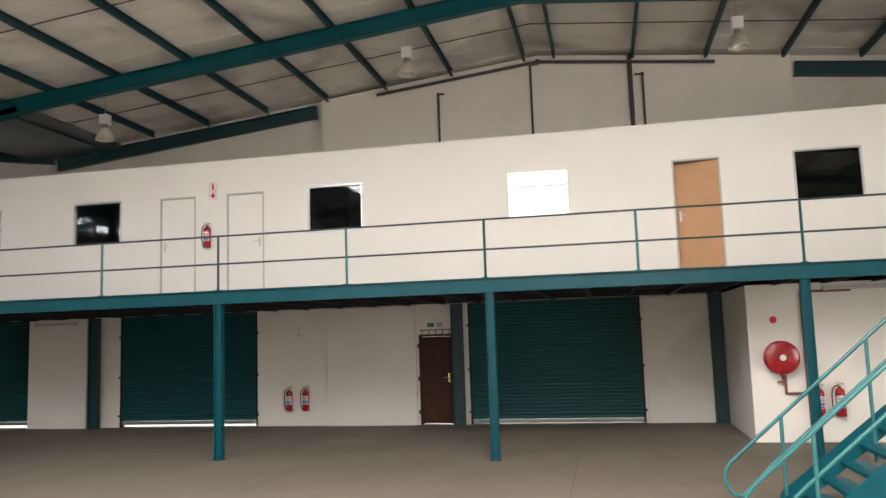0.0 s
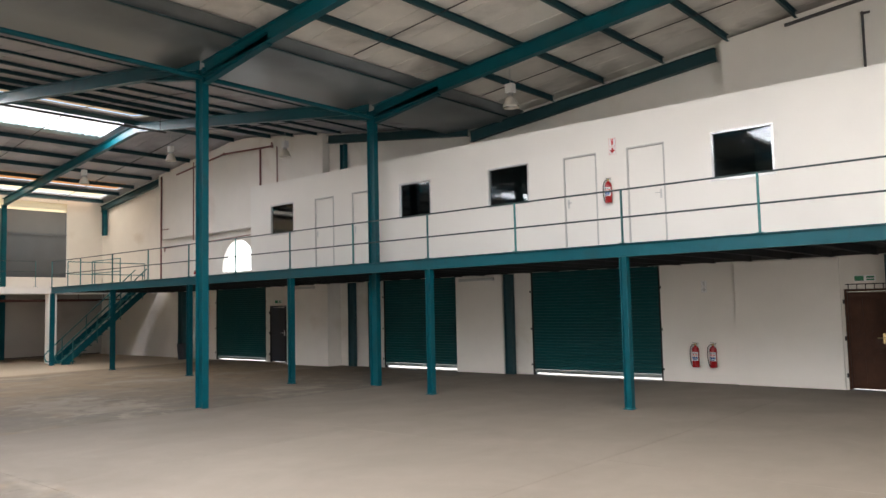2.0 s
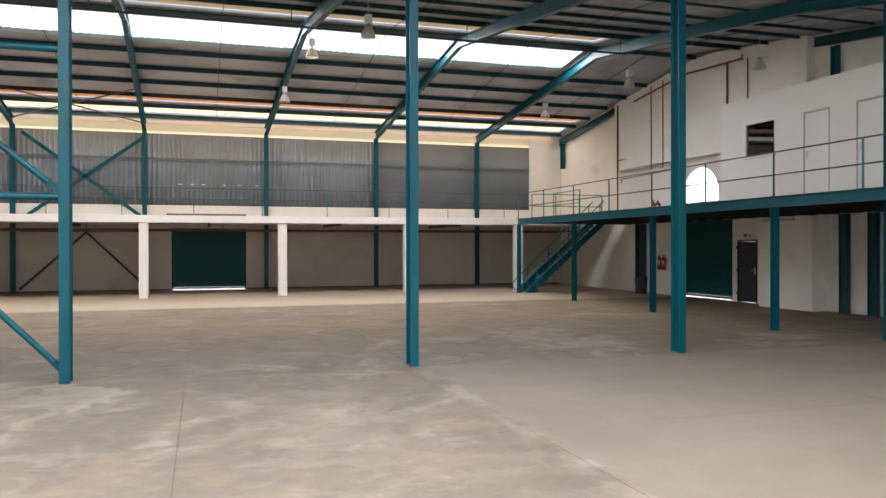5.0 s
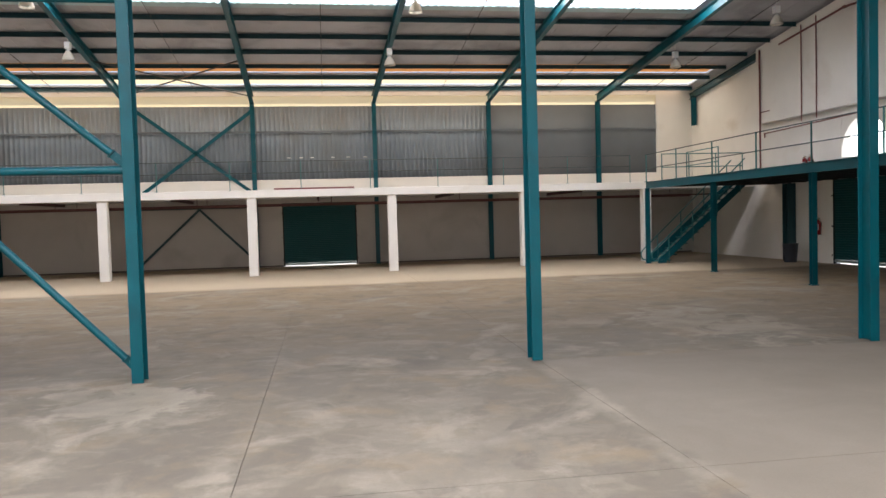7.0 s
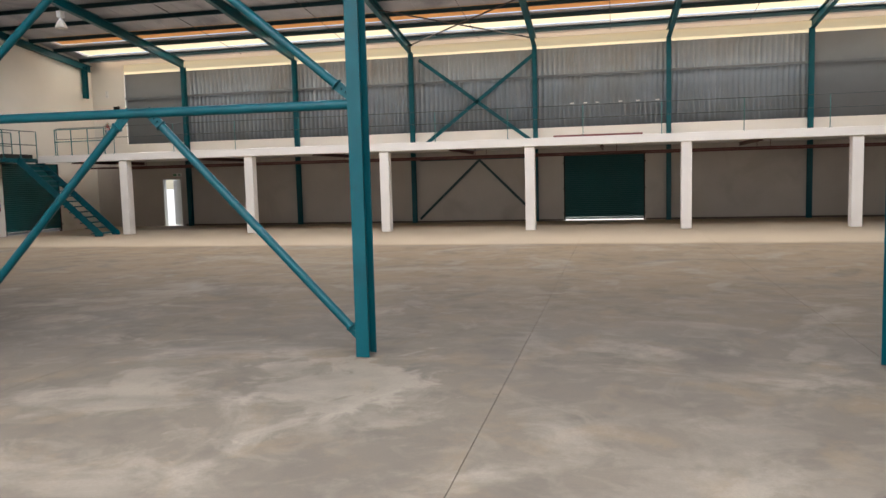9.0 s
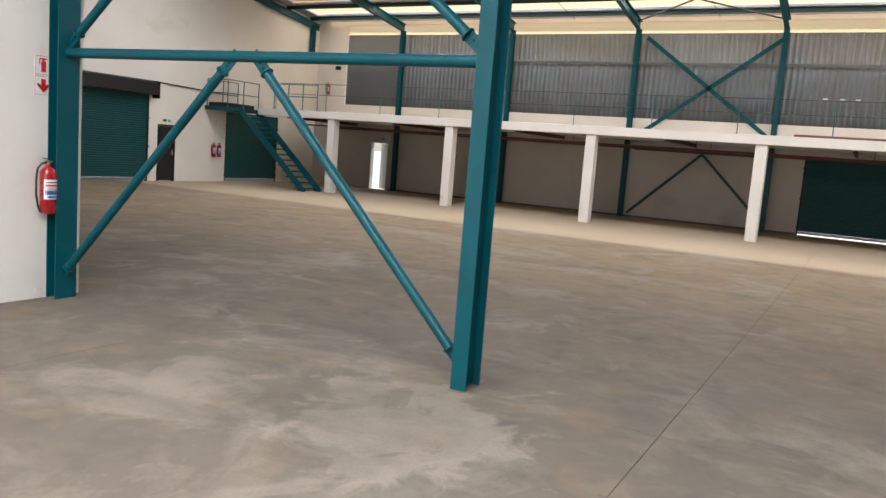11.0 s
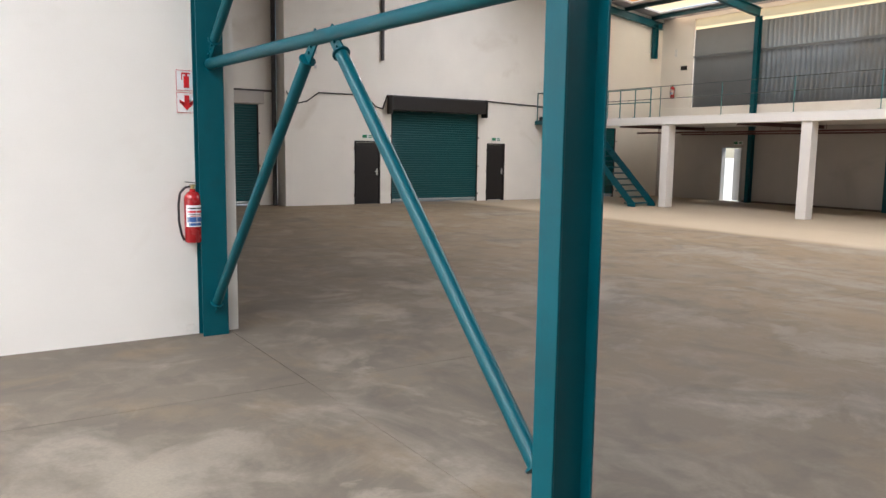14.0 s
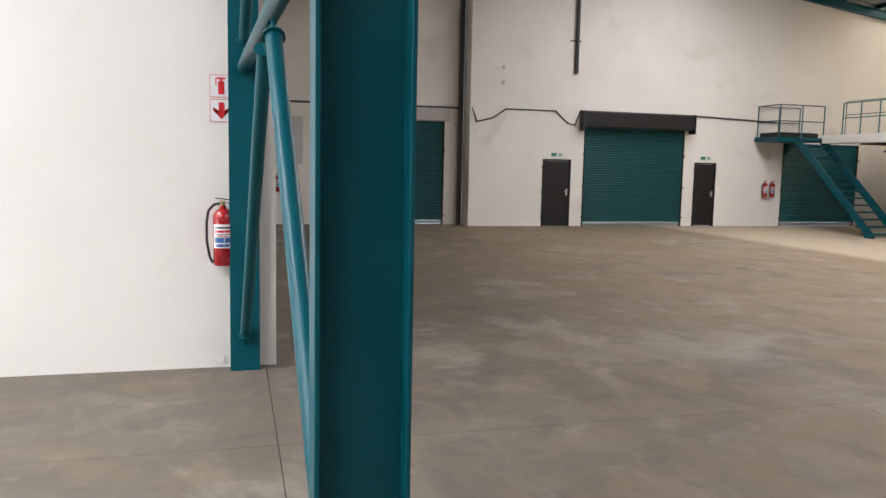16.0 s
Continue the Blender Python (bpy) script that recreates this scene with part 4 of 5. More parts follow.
panel_door(-22.77, -21.84, SOUTH, 1, M_DOORDK, "dark grey steel fire exit door, closed")
panel_door(-27.88, -27.08, SOUTH, 1, M_DOORDK, "dark grey steel fire exit door, closed", gap=0.035)
# open daylight door in the west wall
e = empty("exit_door", (WEST, -17.67, 0), "pale grey steel door standing open to daylight", "door")
Mesh().box(-0.2, 0.02, -0.47, -0.42, 0, 2.06).box(-0.2, 0.02, 0.42, 0.47, 0, 2.06).box(-0.2, 0.02, -0.42, 0.42, 2.01, 2.06).done("frame", M_GREYPAINT, e)
lf = Mesh().box(-0.04, 0.0, 0, 0.7, 0.02, 2.0).box(-0.01, 0.01, 0.08, 0.62, 0.15, 0.9).box(-0.01, 0.01, 0.08, 0.62, 1.1, 1.9).done("leaf", M_WHITEMETAL, e, 0.004)
lf.matrix_basis = pose(-0.14, 0.42, 0, 0, 0, 152)



# exit signs above doors
def exit_sign(x, y, z, face, axis="x"):
    e = empty("exit_sign", label="white and green fire exit sign above a door", category="sign", group="exit signs")
    e.matrix_basis = pose(x, y, z, 0, 0, 0 if face < 0 else 180) if axis == "x" else pose(x, y, z, 0, 0, 90)
    Mesh().box(-0.2, 0.2, -0.02, 0, 0, 0.13).done("board", M_LABEL, e, 0.003)
    g = Mesh().box(-0.19, -0.02, -0.024, -0.02, 0.015, 0.115).box(0.03, 0.17, -0.024, -0.02, 0.02, 0.05).box(0.03, 0.17, -0.024, -0.02, 0.07, 0.105)
    g.done("symbol", M_SIGNGREEN, e)
    return e


exit_sign(-3.16, 17.3, 2.2, -1)
exit_sign(-22.3, SOUTH, 2.13, 1)
exit_sign(-27.48, SOUTH, 2.13, 1)
exit_sign(-22.3, 17.3, 2.12, -1)
exit_sign(WEST, -17.4, 2.14, 1, "y")

# ---- proud wall blocks under the walkway ----
for x0, x1, y0, lab in ((-13.8, -12.12, 17.12, "white plastered pier between shutters"), (-21.1, -18.95, 16.72, "white plastered pier beside the dark door"), (-5.78, -3.62, 17.22, "white plastered wall panel beside the brown door"), (3.12, 12.08, 14.28, "white plastered wall with the hose reel"), (1.5, 2.85, 17.24, "white painted wall panel beside the shutter")):
    tagged(Mesh().box(x0, x1, y0, 17.297, 0, 2.72).done("wall_pier", M_WALL, bevel=0.008), lab, "wall", kind="structure")
# wall columns take the darker teal to carry the shade under the walkway
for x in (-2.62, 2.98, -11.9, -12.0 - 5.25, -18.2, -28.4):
    column(x, 17.12, 0, 2.72, 0.26 if x > -28 else 0.34, 0.15 if x > -28 else 0.3, "teal steel wall column under the walkway", grp="north wall columns", plate=False, paint=M_TEAL_DK_SHADE)
for x in (-13.0, -20.2, 5.0):
    o = Mesh().box(-0.6, 0.6, -0.06, 0.0, 0, 0.07).box(-0.62, -0.56, -0.07, 0.0, -0.01, 0.08).box(0.56, 0.62, -0.07, 0.0, -0.01, 0.08).done("batten_light", M_GREYPAINT, bevel=0.008)
    o.location = (x, {-13.0: 17.118, -20.2: 16.718, 5.0: 14.278}[x], 2.58)
    tagged(o, "long grey batten light fitting, off", "light fitting", "batten lights")


# ---- stairs ----
def stair(name, foot, direction, run, rise, width, label, n=15, lead=0.0, rails=True):
    """A steel stair: two channel stringers, open treads, tube handrails. direction: degrees of the climb from +x."""
    e = empty(name, label=label, category="stair")
    e.matrix_basis = pose(*foot, 0, 0, direction)
    for s in (0, width):
        Mesh().beam((-0.1, s, 0.02), (run, s, rise - 0.1), [(-0.012, -0.1), (0.012, -0.1), (0.012, 0.14), (-0.012, 0.14)]).box(-0.2, 0.12, s - 0.03, s + 0.03, 0, 0.1).done("stringer", M_TEAL, e, 0.003)
    for k in range(n):
        x, z = run * (k + 0.4) / n, rise * (k + 0.6) / n
        Mesh().box(x - 0.03, x + 0.23, 0.01, width - 0.01, z - 0.04, z).done("tread", M_TEAL, e, 0.004)
    sl = rise / run
    for s in (0, width) if rails else ():
        for hgt in (0.35, 0.78):
            Mesh().tube((0.1 - lead, s, sl * 0.1 + hgt), (run - lead, s, rise + hgt), 0.022, 10).done("handrail", M_RAIL, e)
        loop = [(0.1, sl * 0.1 + 0.78), (-0.34, 0.78 - sl * 0.34), (-0.43, 0.36), (-0.43, 0.22), (-0.36, 0.1), (-0.25, 0.08), (0.1, sl * 0.1 + 0.35)]
        Mesh().path([(x - lead, s, z) for x, z in loop], 0.022, 10).done("handrail", M_RAIL, e)
        for k in range(4):
            x = 0.22 + (run - 0.4) * k / 3 - lead
            Mesh().tube((x, s, max(0, sl * (x - 0.2) - 0.1)), (x, s, sl * (x + lead) + 0.78), 0.022, 8).done("post", M_RAIL, e)
    return e


stair("steel_stair", (2.73, 8.05, 0), 0, 3.3, 2.93, 1.42, "teal steel stair with looped tube handrails", 16, 0.35)
stair("steel_stair", (-30.9, -17.05, 0), -90, 3.15, 2.93, 0.95, "teal steel stair without handrails up to the mezzanine", rails=False)
stair("steel_stair", (-29.6, 12.95, 0), 90, 3.2, 2.93, 0.95, "teal steel stair up to the walkway")
sp = empty("stair_platform", (6.4, 10.2, 2.9), "teal steel platform joining stair and walkway", "landing")
Mesh().box(-0.68, 0.7, -2.15, 2.15, -0.1, 0.03).done("deck", M_TEAL, sp, 0.005)
for sx, sy in ((-0.6, -2.05), (0.6, -2.05)):
    Mesh().beam((sx, sy, -2.9), (sx, sy, -0.1), isec(0.12, 0.1), (1, 0, 0)).done("leg", M_TEAL, sp)
lp = empty("stair_landing", (-30.3, -20.75, 2.9), "dark steel stair landing with tube rails", "landing")
Mesh().box(-0.62, 1.05, -0.58, 0.55, -0.14, 0.0).done("platform", M_TEAL, lp, 0.005)
Mesh().box(-0.6, 0.85, -0.585, 0.4, 0.0, 0.16).done("kerb", M_DOORDK, lp, 0.02)
railing("landing_railing", [(-30.95, -20.2), (-29.3, -20.2), (-29.3, -21.25), (-30.9, -21.25)], 2.905, "dark teal steel tube railing round the landing", 1.0, 0.8, 0.5, paint=M_DARKRAIL)
railing("landing_railing", [(-30.85, -19.3), (-30.85, -17.2)], 2.985, "teal steel tube railing at the stair head", 0.95, 0.7, 0.5)


# ---- small things ----
def extinguisher(x, y, z, face, axis="x", scale=1.0, label="red fire extinguisher with white label hung on the wall"):
    """z is the top of the valve."""
    e = empty("fire_extinguisher", label=label, category="fire extinguisher", group="fire extinguishers")
    turn = {("x", -1): 0, ("x", 1): 180, ("y", 1): 90}[(axis, face)]
    e.matrix_basis = pose(x, y, z - 0.56 * scale, 0, 0, turn) @ Matrix.Scale(scale, 4)
    c = (0, -0.1, 0)
    Mesh().lathe(c, [(0.0, 0.0), (0.07, 0.0), (0.08, 0.012), (0.08, 0.4), (0.074, 0.435), (0.05, 0.465), (0.026, 0.48), (0.026, 0.5), (0.0, 0.5)], 24).done("cylinder", M_RED, e)
    Mesh().lathe(c, [(0.0, 0.5), (0.02, 0.5), (0.02, 0.53), (0.0, 0.53)], 12).box(-0.02, 0.02, -0.14, -0.06, 0.525, 0.54).done("valve", M_BRASS, e)
    Mesh().beam((-0.06, -0.1, 0.56), (0.08, -0.1, 0.545), [(-0.012, 0), (0.012, 0), (0.012, 0.008), (-0.012, 0.008)]).beam((-0.02, -0.1, 0.535), (0.07, -0.1, 0.515), [(-0.01, 0), (0.01, 0), (0.01, 0.006), (-0.01, 0.006)]).done("lever", M_BLACK, e)
    Mesh().path([(-0.02, -0.1, 0.52), (-0.07, -0.1, 0.51), (-0.115, -0.1, 0.46), (-0.13, -0.1, 0.36), (-0.13, -0.1, 0.2), (-0.11, -0.1, 0.08), (-0.085, -0.1, 0.02)], 0.011, 8).done("hose", M_BLACK, e)
    lb = Mesh()
    n = 10
    ang = [math.radians(-90 - 62 + 124 * k / n) for k in range(n + 1)]
    for a, b in zip(ang, ang[1:]):
        p = [(0.0815 * math.cos(t), -0.1 + 0.0815 * math.sin(t)) for t in (a, b)]
        lb.add([(*p[0], 0.15), (*p[1], 0.15), (*p[1], 0.35), (*p[0], 0.35)], ((0, 1, 2, 3),))
    lb.done("label", M_LABEL, e)
    for material, bars in ((M_DOORDK, ((0.315, 0.328, 48), (0.262, 0.268, 44))), (M_SIGNRED, ((0.28, 0.3, 50), (0.246, 0.254, 36))), (M_BLUE, ((0.195, 0.24, 52), (0.16, 0.185, 40)))):
        m = Mesh()
        for z0, z1, d in bars:
            for k in range(n):
                t0, t1 = (math.radians(-90 - d + 2 * d * (k + i) / n) for i in (0, 1 if (k * 7) % 5 else 0.7))
                p = [(0.0825 * math.cos(t), -0.1 + 0.0825 * math.sin(t)) for t in (t0, t1)]
                m.add([(*p[0], z0), (*p[1], z0), (*p[1], z1), (*p[0], z1)], ((0, 1, 2, 3),))
        m.done("print", material, e)
    Mesh().box(-0.03, 0.03, -0.03, 0.0, 0.3, 0.42).done("bracket", M_BLACK, e)
    return e


def fire_sign(x, y, z, face, w=0.17, arrow=True, pale=False, axis="x"):
    """Extinguisher symbol board; with a down arrow board below. z is the top."""
    e = empty("fire_sign", label="white fire extinguisher sign with red symbol and arrow", category="sign", group="fire signs")
    turn = {("x", -1): 0, ("x", 1): 180, ("y", 1): 90}[(axis, face)]
    e.matrix_basis = pose(x, y, z, 0, 0, turn)
    for k in range(2 if arrow else 1):
        t = -k * (w + 0.012)
        Mesh().box(-w / 2, w / 2, -0.005, 0, t - w, t).done("board", M_LABEL, e, 0.001)
        s = Mesh()
        q = 0.006
        s.box(-w / 2 + 0.002, w / 2 - 0.002, -0.0065, -0.005, t - q, t - 0.002).box(-w / 2 + 0.002, w / 2 - 0.002, -0.0065, -0.005, t - w + 0.002, t - w + q)
        s.box(-w / 2 + 0.002, -w / 2 + q, -0.0065, -0.005, t - w + q, t - q).box(w / 2 - q, w / 2 - 0.002, -0.0065, -0.005, t - w + q, t - q)
        u = w / 0.17
        if k == 0:
            s.box(-0.022 * u, 0.022 * u, -0.008, -0.005, t - 0.145 * u, t - 0.05 * u).box(-0.008 * u, 0.008 * u, -0.008, -0.005, t - 0.05 * u, t - 0.028 * u)
            s.box(-0.035 * u, 0.03 * u, -0.008, -0.005, t - 0.034 * u, t - 0.022 * u).box(-0.042 * u, -0.034 * u, -0.008, -0.005, t - 0.08 * u, t - 0.026 * u)
        else:
            s.box(-0.02 * u, 0.02 * u, -0.008, -0.005, t - 0.09 * u, t - 0.025 * u)
            s.add([(-0.06 * u, -0.0075, t - 0.085 * u), (0.06 * u, -0.0075, t - 0.085 * u), (0.0, -0.0075, t - 0.148 * u)], ((0, 1, 2),))
            s.add([(-0.06 * u, -0.0075, t - 0.06 * u), (-0.06 * u, -0.0075, t - 0.09 * u), (-0.018 * u, -0.0075, t - 0.11 * u), (-0.018 * u, -0.0075, t - 0.085 * u)], ((0, 1, 2, 3),))
            s.add([(0.06 * u, -0.0075, t - 0.06 * u), (0.06 * u, -0.0075, t - 0.09 * u), (0.018 * u, -0.0075, t - 0.11 * u), (0.018 * u, -0.0075, t - 0.085 * u)], ((0, 1, 2, 3),))
        s.done("symbol", M_SIGNRED if not pale else M_GREYPAINT, e)
    return e


extinguisher(-12.69, -6.2, 1.465, 1)
fire_sign(-12.687, -6.2, 2.494, 1, 0.19)
extinguisher(-6.73, 17.3, 0.92, -1)
extinguisher(-6.32, 17.3, 0.92, -1)
fire_sign(-6.5, 17.3, 2.34, -1, 0.13, pale=True)
extinguisher(-6.98, OY, 4.4, -1, scale=0.9)
fire_sign(-6.9, OY, 5.22, -1, 0.16)
extinguisher(4.5, 14.28, 1.0, -1)
extinguisher(4.17, 14.28, 0.99, -1)
fire_sign(4.2, 14.28, 2.35, -1, 0.13, pale=True)
extinguisher(-29.72, SOUTH, 1.52, 1)
extinguisher(-30.0, SOUTH, 1.52, 1)
fire_sign(-29.87, SOUTH, 2.45, 1, 0.14, pale=True)
extinguisher(WEST, -20.6, 4.55, 1, "y")
fire_sign(WEST, -20.6, 5.95, 1, 0.14, pale=True, axis="y")
extinguisher(-27.6, 17.3, 3.62, -1, label="red fire extinguisher standing on the walkway")
extinguisher(-27.3, 17.3, 3.62, -1, label="red fire extinguisher standing on the walkway")
extinguisher(-14.0, -22.04, 1.5, 1)
extinguisher(-14.3, -22.04, 1.5, 1)
extinguisher(-27.2, 17.3, 1.5, -1)
extinguisher(-26.9, 17.3, 1.5, -1)

# hose reel
h = empty("hose_reel", (3.62, 14.28, 1.45), "round red fire hose reel on the white wall", "hose reel")
Mesh().lathe((0, -0.12, 0), [(0.0, -0.1), (0.06, -0.1), (0.07, -0.075), (0.1, -0.07), (0.255, -0.085), (0.28, -0.07), (0.285, -0.06), (0.27, -0.05), (0.1, -0.04), (0.0, -0.04)], 32, "y").done("front_disc", M_RED, h)
Mesh().lathe((0, 0, 0), [(0.0, -0.03), (0.27, -0.03), (0.285, -0.02), (0.27, -0.012), (0, -0.012)], 32, "y").done("back_disc", M_RED, h)
Mesh().lathe((0, 0, 0), [(0.22, -0.16), (0.25, -0.145), (0.22, -0.13), (0.25, -0.11), (0.22, -0.09), (0.25, -0.07), (0.22, -0.04)], 32, "y").done("hose", M_BLACK, h)
Mesh().lathe((0, -0.12, 0), [(0.0, -0.115), (0.05, -0.115), (0.055, -0.1), (0.0, -0.1)], 16, "y").done("hub", M_LABEL, h)
Mesh().path([(-0.02, -0.1, -0.28), (0.02, -0.1, -0.4), (-0.1, -0.1, -0.42)], 0.02).path([(0.05, -0.04, -0.3), (0.05, -0.04, -0.62), (0.4, -0.04, -0.62), (0.4, -0.04, 1.12), (1.2, -0.04, 1.12)], 0.022).done("water_pipe", M_REDPIPE, h)
s = empty("fire_sign", (3.55, 14.28, 2.1), "small red round fire sign on white wall", "sign", "fire signs")
Mesh().lathe((0, 0, 0), [(0, -0.006), (0.06, -0.006), (0.06, 0.0)], 20, "y").done("disc", M_SIGNRED, s)


def highbay(x, y, drop=0.62):
    """A high bay lamp: hook rod, ballast box, neck, prismatic glass bell."""
    zt = roof_z(x) + 0.01
    e = empty("high_bay_lamp", (x, y, zt), "high bay lamp with white box and ribbed glass bell", "lamp", "high bay lamps")
    Mesh().tube((0, 0, 0), (0, 0, -drop + 0.16), 0.008, 6).done("hanger", M_ALU, e)
    Mesh().box(-0.1, 0.1, -0.085, 0.085, -drop - 0.06, -drop + 0.16).done("ballast_box", M_WHITEMETAL, e, 0.015)
    Mesh().lathe((0, 0, -drop), [(0.06, -0.06), (0.07, -0.13), (0.05, -0.15)], 16).done("neck", M_ALU, e)
    pr = [(0.07, -0.13), (0.11, -0.18), (0.155, -0.27), (0.185, -0.36), (0.19, -0.4)]
    g = Mesh().lathe((0, 0, -drop), pr, 28).done("glass_bell", M_BELL, e)
    g.modifiers.new("solid", "SOLIDIFY").thickness = 0.005
    Mesh().lathe((0, 0, -drop), [(0.05, -0.15), (0.09, -0.2), (0.13, -0.29), (0.15, -0.35), (0.148, -0.35), (0.085, -0.2), (0.0, -0.16)], 24).done("reflector", M_ALU, e)
    Mesh().lathe((0, 0, -drop), [(0.0, -0.16), (0.03, -0.17), (0.045, -0.24), (0.03, -0.31), (0.0, -0.33)], 14).done("bulb", M_LABEL, e)
    return e


for x, y in ((-9.6, 14.2), (-2.85, 14.1), (3.3, 14.05)):
    highbay(x, y, 0.62)
for x, y in ((-29.15, 3.23), (-29.3, 13.38), (-28.75, -6.7), (-28.4, -16.75), (-24.62, 3.58), (-25.2, 14.68), (-20.25, 4.37), (-20.2, 16.0), (-24.6, -6.4), (-20.3, -5.6)):
    highbay(x, y, 0.65)


def pipe(name, pts, r, material, label, group=""):
    o = Mesh().path(pts, r, 8)
    for p in pts[1:-1]:
        o.box(p[0] - r * 1.2, p[0] + r * 1.2, p[1] - r * 1.2, p[1] + r * 1.2, p[2] - r * 1.2, p[2] + r * 1.2)
    return tagged(o.done(name, material), label, "pipe", group)


# pipes on the east gable
G = 16.96
pipe("gable_pipe", [(-2.7, G, 7.6), (-2.84, G, 7.6), (-2.84, G, 5.8)], 0.025, M_PIPE, "dark conduit on the white gable", "gable pipes")
pipe("gable_pipe", [(-0.5, G, 8.08), (-0.68, G, 8.08), (-0.68, G, 5.8)], 0.025, M_PIPE, "dark conduit on the white gable", "gable pipes")
pipe("gable_pipe", [(1.52, G, 8.1), (1.52, G, 5.8)], 0.05, M_PIPE, "dark downpipe on the white gable", "gable pipes")
pipe("gable_pipe", [(1.6, G, 7.62), (1.78, G, 7.62), (1.78, G, 5.8)], 0.025, M_PIPE, "dark conduit on the white gable", "gable pipes")
pipe("gable_pipe", [(-4.3, G - 0.1, roof_z(-4.3) - 0.28), (RIDGE_E, G - 0.1, roof_z(RIDGE_E) - 0.28), (3.3, G - 0.1, roof_z(3.3) - 0.28)], 0.04, M_PIPE, "dark pipe following the gable slope", "gable pipes")
# pipes on the west bay gable
pipe("gable_pipe", [(-29.9, G, 7.7), (-29.9, G, 3.0)], 0.035, M_REDPIPE, "dull red pipe on the white gable", "gable pipes")
pipe("gable_pipe", [(-29.9, G, 5.4), (-29.3, G, 5.4)], 0.02, M_REDPIPE, "dull red pipe branch on the white gable", "gable pipes")
pipe("gable_pipe", [(-29.6, G, 4.45), (-29.6, G, 4.6), (-21.0, G, 4.75)], 0.022, M_REDPIPE, "dull red pipe across the white gable", "gable pipes")
for xx, za in ((-27.4, 8.0), (-26.6, 8.1), (-22.9, 7.9), (-21.9, 7.8)):
    pipe("gable_pipe", [(xx, G, za), (xx, G, 4.8)], 0.02 if xx != -22.9 else 0.035, M_REDPIPE, "dull red pipe on the white gable", "gable pipes")
pipe("gable_pipe", [(-28.5, G - 0.1, 7.6), (-25.0, G - 0.15, 7.95), (-22.0, G - 0.15, 7.8), (-21.4, G - 0.6, 7.75)], 0.035, M_REDPIPE, "dull red pipe under the gable slope", "gable pipes")
# south wall cable, downpipes
pipe("wall_cable", [(-19.55, SOUTH + 0.03, 3.5), (-19.7, SOUTH + 0.03, 3.1), (-20.2, SOUTH + 0.03, 3.22), (-20.6, SOUTH + 0.03, 3.5), (-22.2, SOUTH + 0.03, 3.5), (-22.6, SOUTH + 0.03, 3.15), (-22.85, SOUTH + 0.03, 3.1), (-23.0, SOUTH + 0.03, 3.5)], 0.018, M_BLACK, "loose black cable sagging along the cream wall")
pipe("wall_cable", [(-23.0, SOUTH + 0.03, 3.53), (-27.0, SOUTH + 0.03, 3.52), (-30.0, SOUTH + 0.03, 3.42)], 0.025, M_PIPE, "dark cable trunking along the cream wall")
pipe("wall_cable", [(-19.4, -22.0, 3.52), (-13.3, -22.0, 3.52)], 0.03, M_PIPE, "dark cable trunking along the cream wall")
pipe("downpipe", [(-19.38, -21.93, 0.0), (-19.38, -21.93, 8.0)], 0.075, M_PIPE, "dark grey downpipe in the wall corner")
pipe("downpipe", [(-22.82, SOUTH + 0.06, 4.63), (-22.82, SOUTH + 0.06, 8.3)], 0.06, M_PIPE, "dark pipe ending part way down the wall")
pipe("downpipe", [(-22.6, SOUTH + 0.05, 5.6), (-22.95, SOUTH + 0.05, 5.6)], 0.02, M_PIPE, "dark steel bracket for the wall pipe")
pipe("wall_conduit", [(-16.9, -21.99, 3.55), (-16.9, -21.99, 5.2)], 0.012, M_PIPE, "thin conduit on the recessed wall")
pipe("partition_trunking", [(-13.05, -6.12, 3.74), (-12.1, -6.12, 3.74), (-10.9, -6.12, 3.74)], 0.04, M_PIPE, "dark pipe along the partition wall")
for zz in (4.72, 4.28):
    o = Mesh().box(-0.04, 0.04, 0, 0.03, -0.05, 0.05).done("junction_box", M_GREYPAINT, bevel=0.005)
    o.location = (-20.5, SOUTH + 0.001, zz)
    tagged(o, "small grey junction box on the wall", "junction box", "junction boxes")
o = Mesh().box(0, 0.05, -0.14, 0.14, 0, 0.16).box(0.05, 0.06, -0.1, 0.1, 0.03, 0.13).done("switch_box", M_DOORDK, bevel=0.006)
o.location = (WEST, -20.15, 5.1)
tagged(o, "small dark switch box on the white wall", "switch box")
o = Mesh().box(-2.05, 2.05, 0.0, 0.12, 0, 0.34).box(-2.07, 2.07, 0.0, 0.14, 0.34, 0.37).done("lintel", M_GREYWALL, bevel=0.006)
o.location = (-17.02, -22.039, 3.12)
tagged(o, "grey concrete lintel above the wide shutter", "lintel", kind="structure")
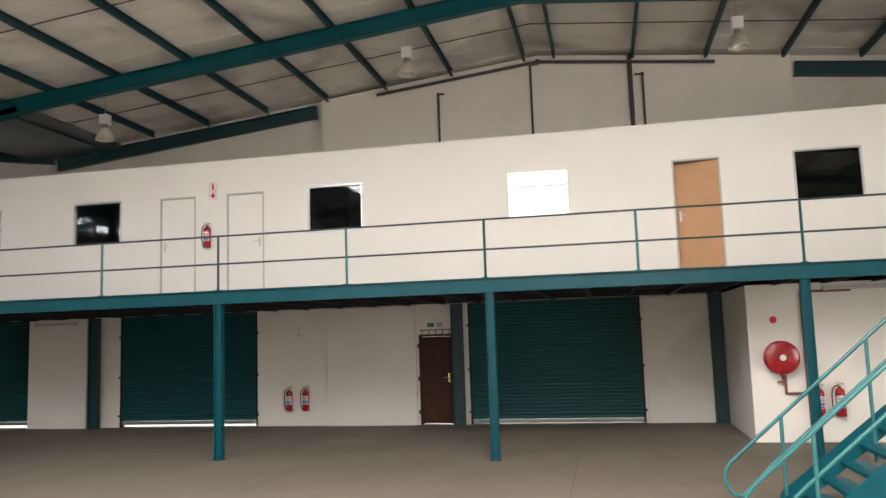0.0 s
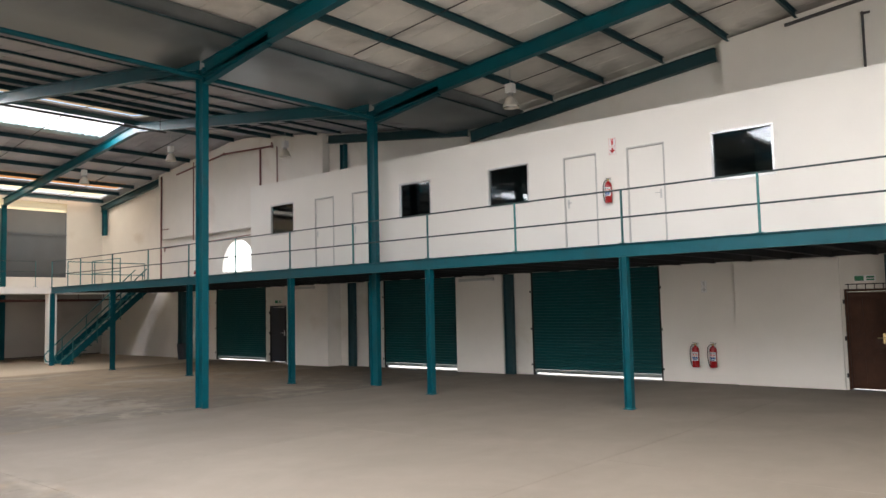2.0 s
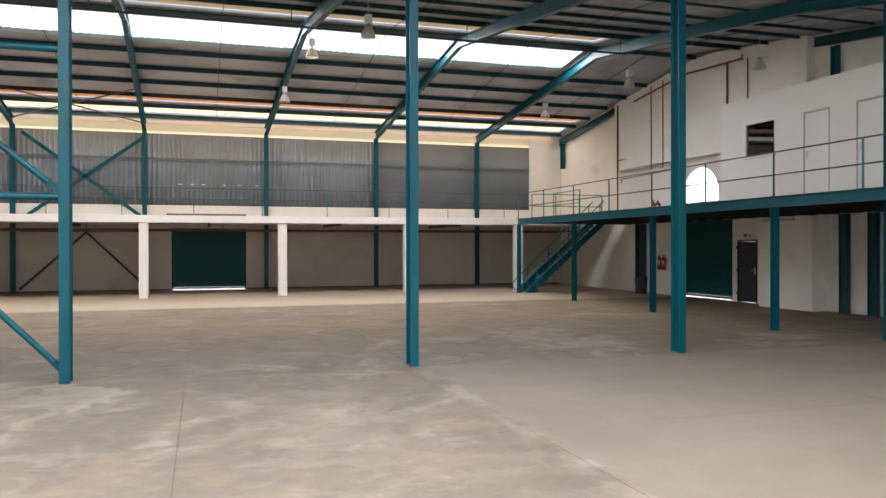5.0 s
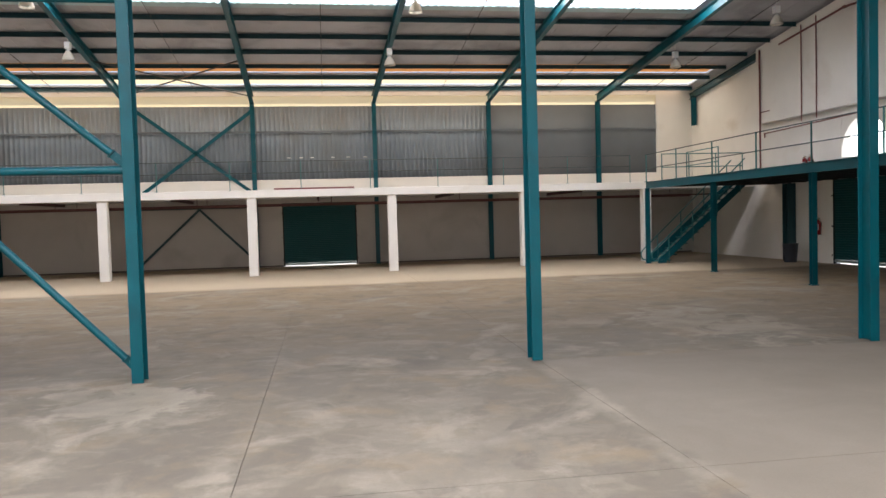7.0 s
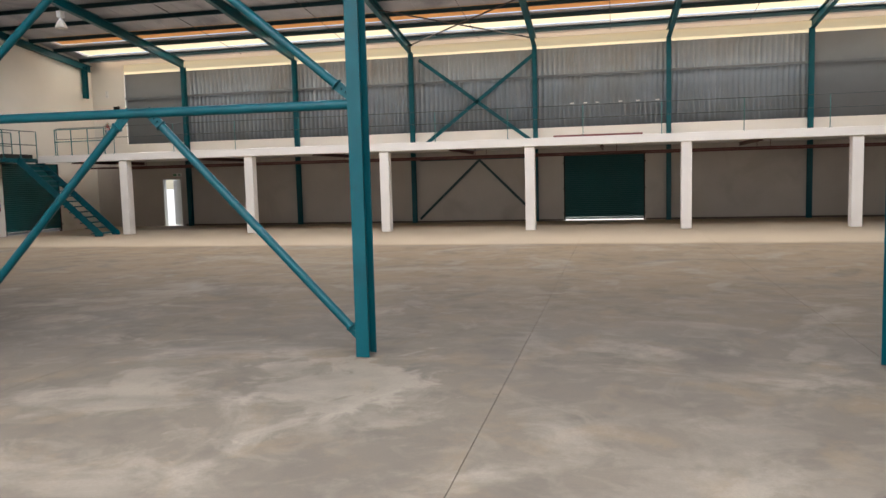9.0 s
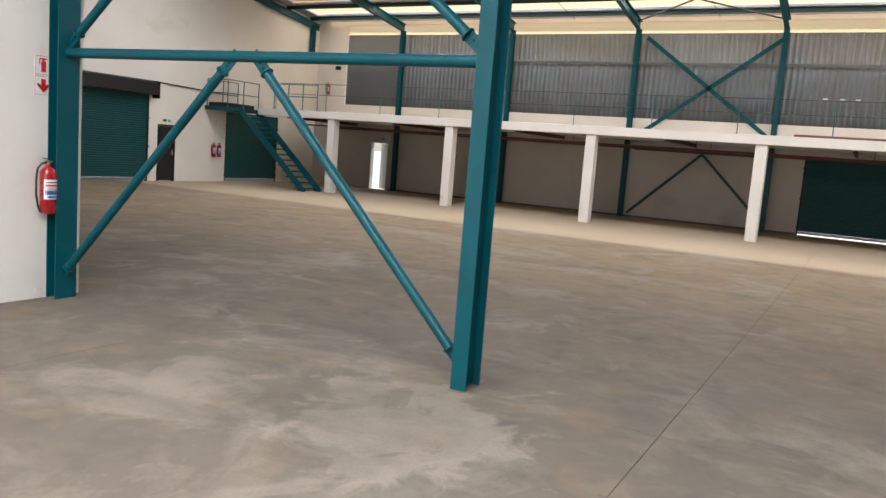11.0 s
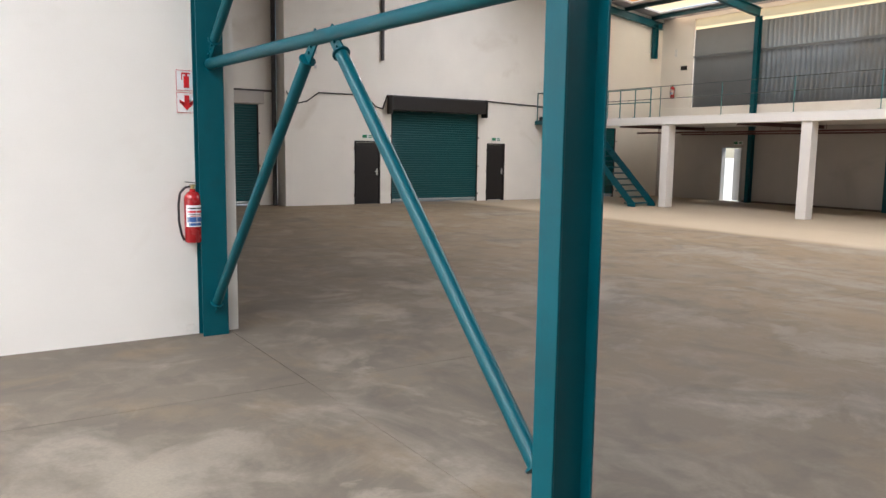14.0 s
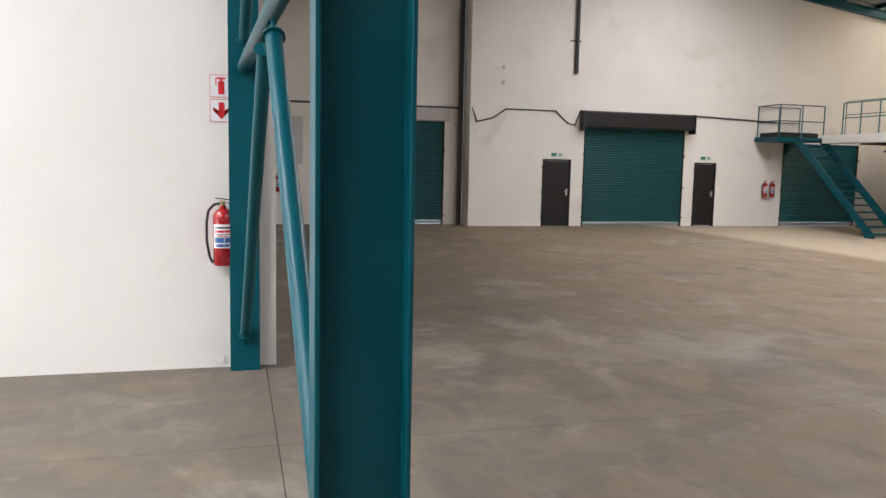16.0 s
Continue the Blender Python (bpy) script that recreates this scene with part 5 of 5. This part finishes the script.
# notice board and cabinet in the recess, bin, wall sockets
o = Mesh().box(-0.45, 0.45, 0, 0.03, 0, 1.35).box(-0.4, 0.4, 0.03, 0.036, 0.05, 1.3).done("notice_board", M_GREYPAINT, bevel=0.006)
o.location = (-14.25, -22.04, 1.75)
tagged(o, "pale grey framed notice board on the wall", "notice board")
b = empty("waste_bin", (-27.7, 16.7, 0), "dark blue plastic waste bin beside a column", "bin")
Mesh().lathe((0, 0, 0), [(0.0, 0.0), (0.2, 0.0), (0.25, 0.62), (0.26, 0.64), (0.24, 0.64), (0.19, 0.03), (0, 0.03)], 20).done("bucket", M_NAVY, b)
o = Mesh().box(-0.035, 0.035, 0.0, 0.01, 0, 0.06).done("wall_socket", M_WALL, bevel=0.004)
o.location = (-12.66, -6.199, 0.04)
tagged(o, "small white wall plate near the floor", "wall plate")
o = Mesh().box(-1.4, 1.4, -0.12, 0.0, 0, 0.07).done("shutter_hood", M_REDPIPE, bevel=0.01)
o.matrix_basis = pose(-31.1, 0.6, 2.986, 0, 0, 90)
tagged(o, "thin brown board lying on the mezzanine edge", "board")
# pale punched holes in the cladding
for yy in (-0.45, 0.05, 0.5, 1.35, 2.0, 2.7):
    o = Mesh().box(0, 0.004, -0.07, 0.07, 0, 0.035).done("cladding_hole", M_LABEL)
    o.location = (WEST - 0.03, yy, 4.48)
    tagged(o, "small bright patch on the corrugated sheeting", "patch", "sheeting patches")

# ---- floor slabs ----
fl = tagged(Mesh().box(-36.1, 12.3, -22.2, 17.5, -0.12, -0.012).done("floor", M_JOINT), "worn grey concrete floor slabs with dark joints", "floor", kind="structure")
fx = [-36.1, -30.6, -26.2, -21.85, -17.44, -13.04, -8.65, -4.25, 0.15, 4.55, 8.95, 12.3]
fy = [-22.2, -17.45, -13.0, -8.6, -4.2, 0.2, 3.58, 8.28, 13.05, 17.5]
for xa, xb in zip(fx, fx[1:]):
    for ya, yb in zip(fy, fy[1:]):
        g = 0.0026
        o = Mesh().box(xa + g, xb - g, ya + g, yb - g, -0.012, 0).done("slab", M_FLOOR, fl)
